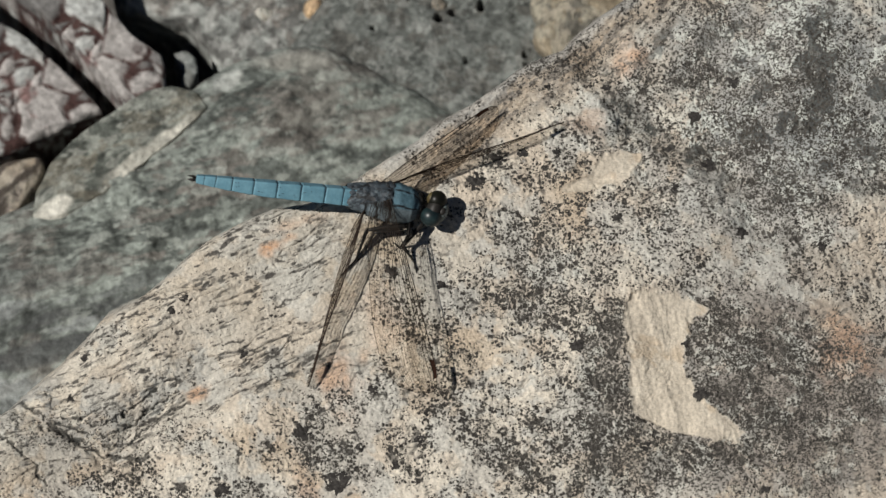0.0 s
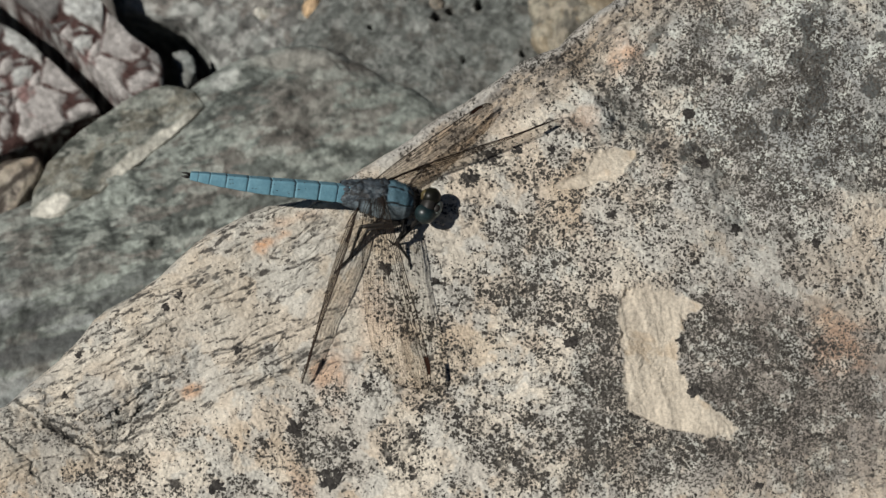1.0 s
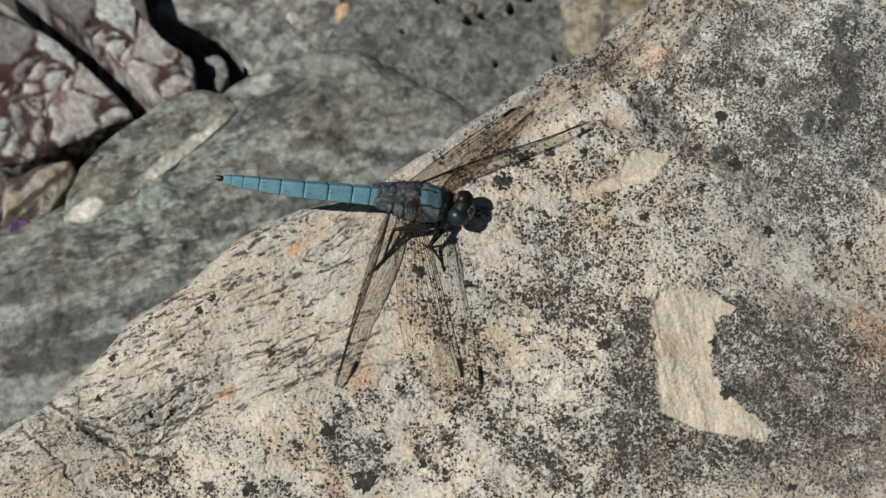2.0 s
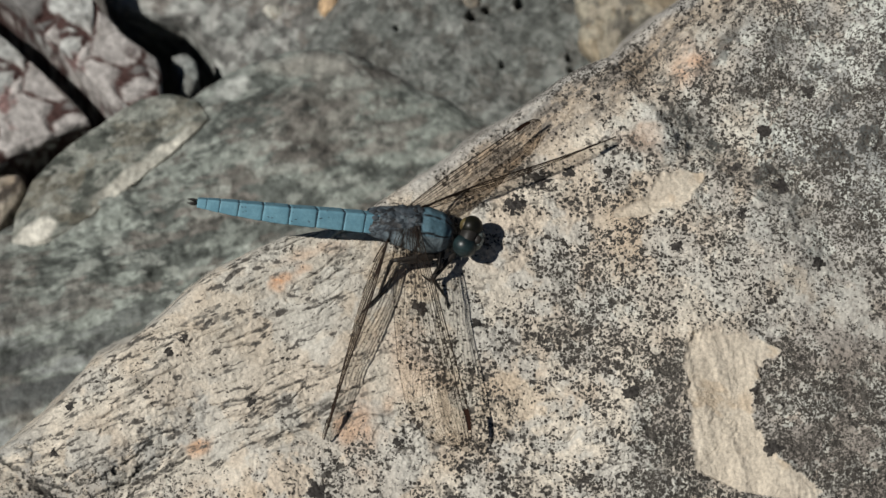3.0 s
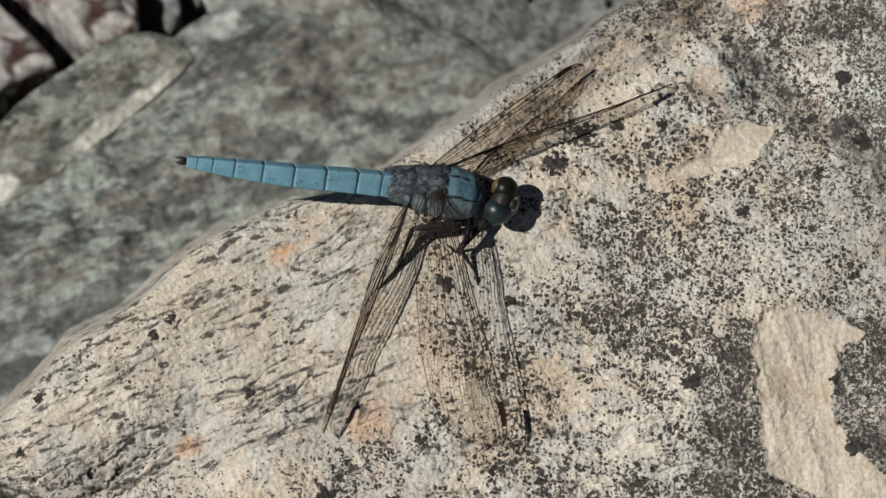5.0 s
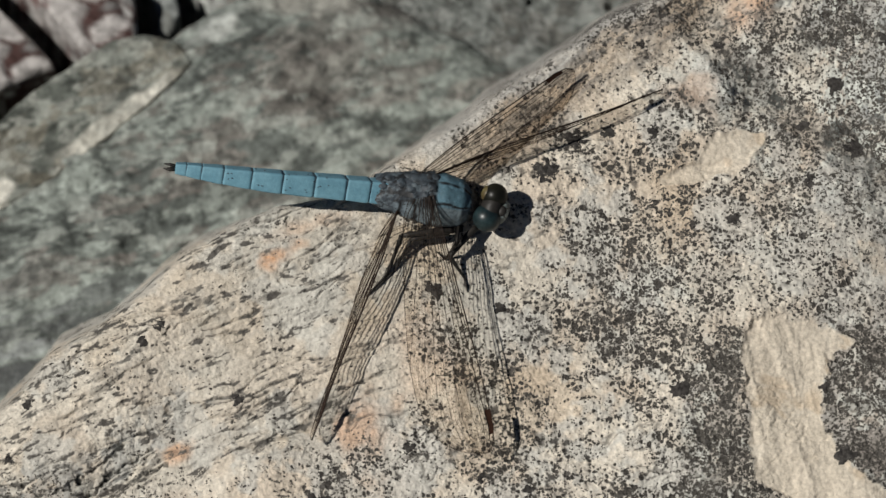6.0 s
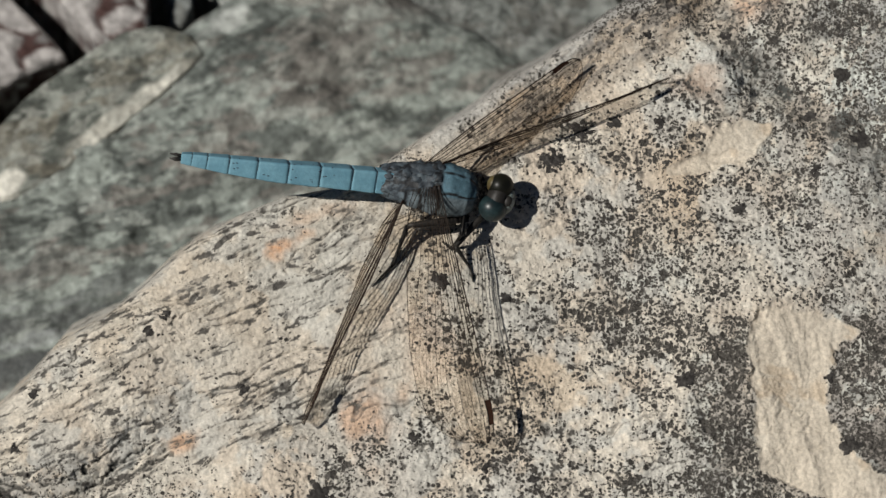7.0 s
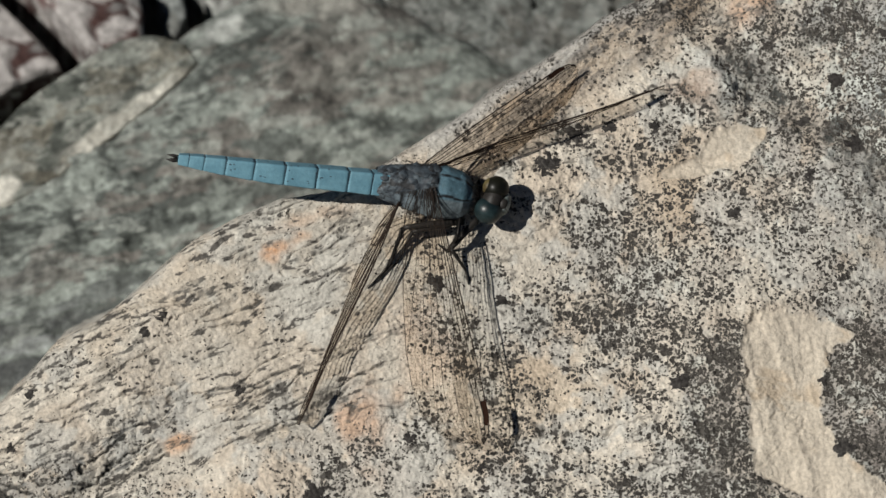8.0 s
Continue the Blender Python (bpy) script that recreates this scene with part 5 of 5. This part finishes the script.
def wing_pose(root, tip, chord):
    """The pose of a wing from its hinge, its tip and the way from leading to trailing edge."""
    ahead = (tip - root).normalized()
    chord = Vector(chord)
    chord = (chord - ahead * chord.dot(ahead)).normalized()
    up = ahead.cross(chord)
    m = Matrix((ahead, chord, up)).transposed().to_4x4()
    m.translation = root
    return m


FORE_NEAR, HIND_NEAR = thorax_point(0.50, 26, 0.2), thorax_point(0.14, 72, 0.1)
FORE_FAR, HIND_FAR = thorax_point(0.50, -22, 0.2), thorax_point(0.28, -24, 0.2)
WINGS = {}
# where the wing tips are, by time
NEAR_FORE = [(0.0, lay(-0.88, -25.23, 3.4)), (4.0, lay(-0.88, -25.23, 3.4)), (4.7, lay(-0.73, -25.69, 3.2)), (5.9, lay(-0.88, -25.46, 3.4)), (6.25, lay(-1.65, -24.93, 4.2)), (6.6, lay(-1.96, -24.77, 4.4)), (7.0, lay(-1.65, -25.69, 4)), (8.0, lay(-1.65, -25.69, 4))]
NEAR_HIND = [(0.0, lay(-23.80, -24.62, 2.2)), (2.2, lay(-23.88, -24.62, 2.2)), (4.0, lay(-24.50, -24.32, 2.4)), (4.7, lay(-25.42, -23.86, 3)), (5.9, lay(-25.27, -24.32, 3)), (6.25, lay(-26.35, -21.26, 3.4)), (6.6, lay(-28.28, -21.95, 3.2)), (7.0, lay(-26.89, -22.71, 2.8)), (8.0, lay(-27.04, -22.79, 2.8))]
FAR_FORE = [(0.0, lay(21.35, 23.45, 1.4)), (4.0, lay(21.35, 23.45, 1.4)), (5.9, lay(21.35, 23.45, 1.4)), (6.25, lay(21.04, 24.59, 3)), (6.6, lay(21.12, 24.59, 3)), (7.0, lay(21.27, 23.91, 2)), (8.0, lay(21.35, 23.45, 1.6))]
FAR_HIND = [(0.0, lay(8.69, 26.50, 0.5)), (4.0, lay(8.69, 26.50, 0.5)), (5.9, lay(8.69, 26.50, 0.5)), (6.25, lay(8.15, 27.80, 2)), (6.6, lay(8.15, 27.57, 2)), (7.0, lay(8.61, 26.81, 0.8)), (8.0, lay(8.69, 26.58, 0.5))]


def build_dragonfly():
    fly = new("dragonfly")
    fly.empty_display_size = 0.01
    fly.matrix_world = FACE_POSE @ Matrix.Translation((0.4 * MM, 0, 0))
    tagged(fly, "blue dragonfly resting on the boulder with wings spread", "dragonfly")
    cam.data.dof.focus_object = fly
    build_abdomen(fly)
    build_thorax(fly)
    build_head(fly)
    build_legs(fly)
    WINGS["fore_near"] = build_wing(fly, "forewing", "clear veined forewing held down over the stone", "fore", (NEAR_FORE[0][1] - FORE_NEAR).length / MM, 9.4, 21, 0.6, 0.0135, 0.075)
    WINGS["hind_near"] = build_wing(fly, "hindwing", "clear veined hindwing swept back and steeply pitched", "hind", (NEAR_HIND[0][1] - HIND_NEAR).length / MM, 5.4, 22, 0.62, 0.018, 0.13)
    WINGS["fore_far"] = build_wing(fly, "forewing", "clear veined forewing, seen nearly edge on", "fore", (FAR_FORE[0][1] - FORE_FAR).length / MM, 6.4, 23, 0.6, 0.013, 0.1)
    WINGS["hind_far"] = build_wing(fly, "hindwing", "clear veined hindwing raised over the stone edge", "hind", (FAR_HIND[0][1] - HIND_FAR).length / MM, 8.0, 24, 0.6, 0.011, 0.11, TAN_MEMBRANE)



build_dragonfly()


def motions():
    """The wings shift a little as the dragonfly settles."""
    walk(WINGS["fore_near"], [(t, wing_pose(FORE_NEAR, tip, (-0.93, 0.10, 0.22))) for t, tip in NEAR_FORE])
    walk(WINGS["hind_near"], [(t, wing_pose(HIND_NEAR, tip, (-0.20, 0.24, -0.85) if t < 6 else (-0.24, 0.24, -0.84))) for t, tip in NEAR_HIND])
    walk(WINGS["fore_far"], [(t, wing_pose(FORE_FAR, tip, (0.0, 0.12, -1.0))) for t, tip in FAR_FORE])
    walk(WINGS["hind_far"], [(t, wing_pose(HIND_FAR, tip, (0.35, -0.62, -0.55) if not 6 < t < 6.9 else (0.3, -0.5, -0.75))) for t, tip in FAR_HIND])


motions()
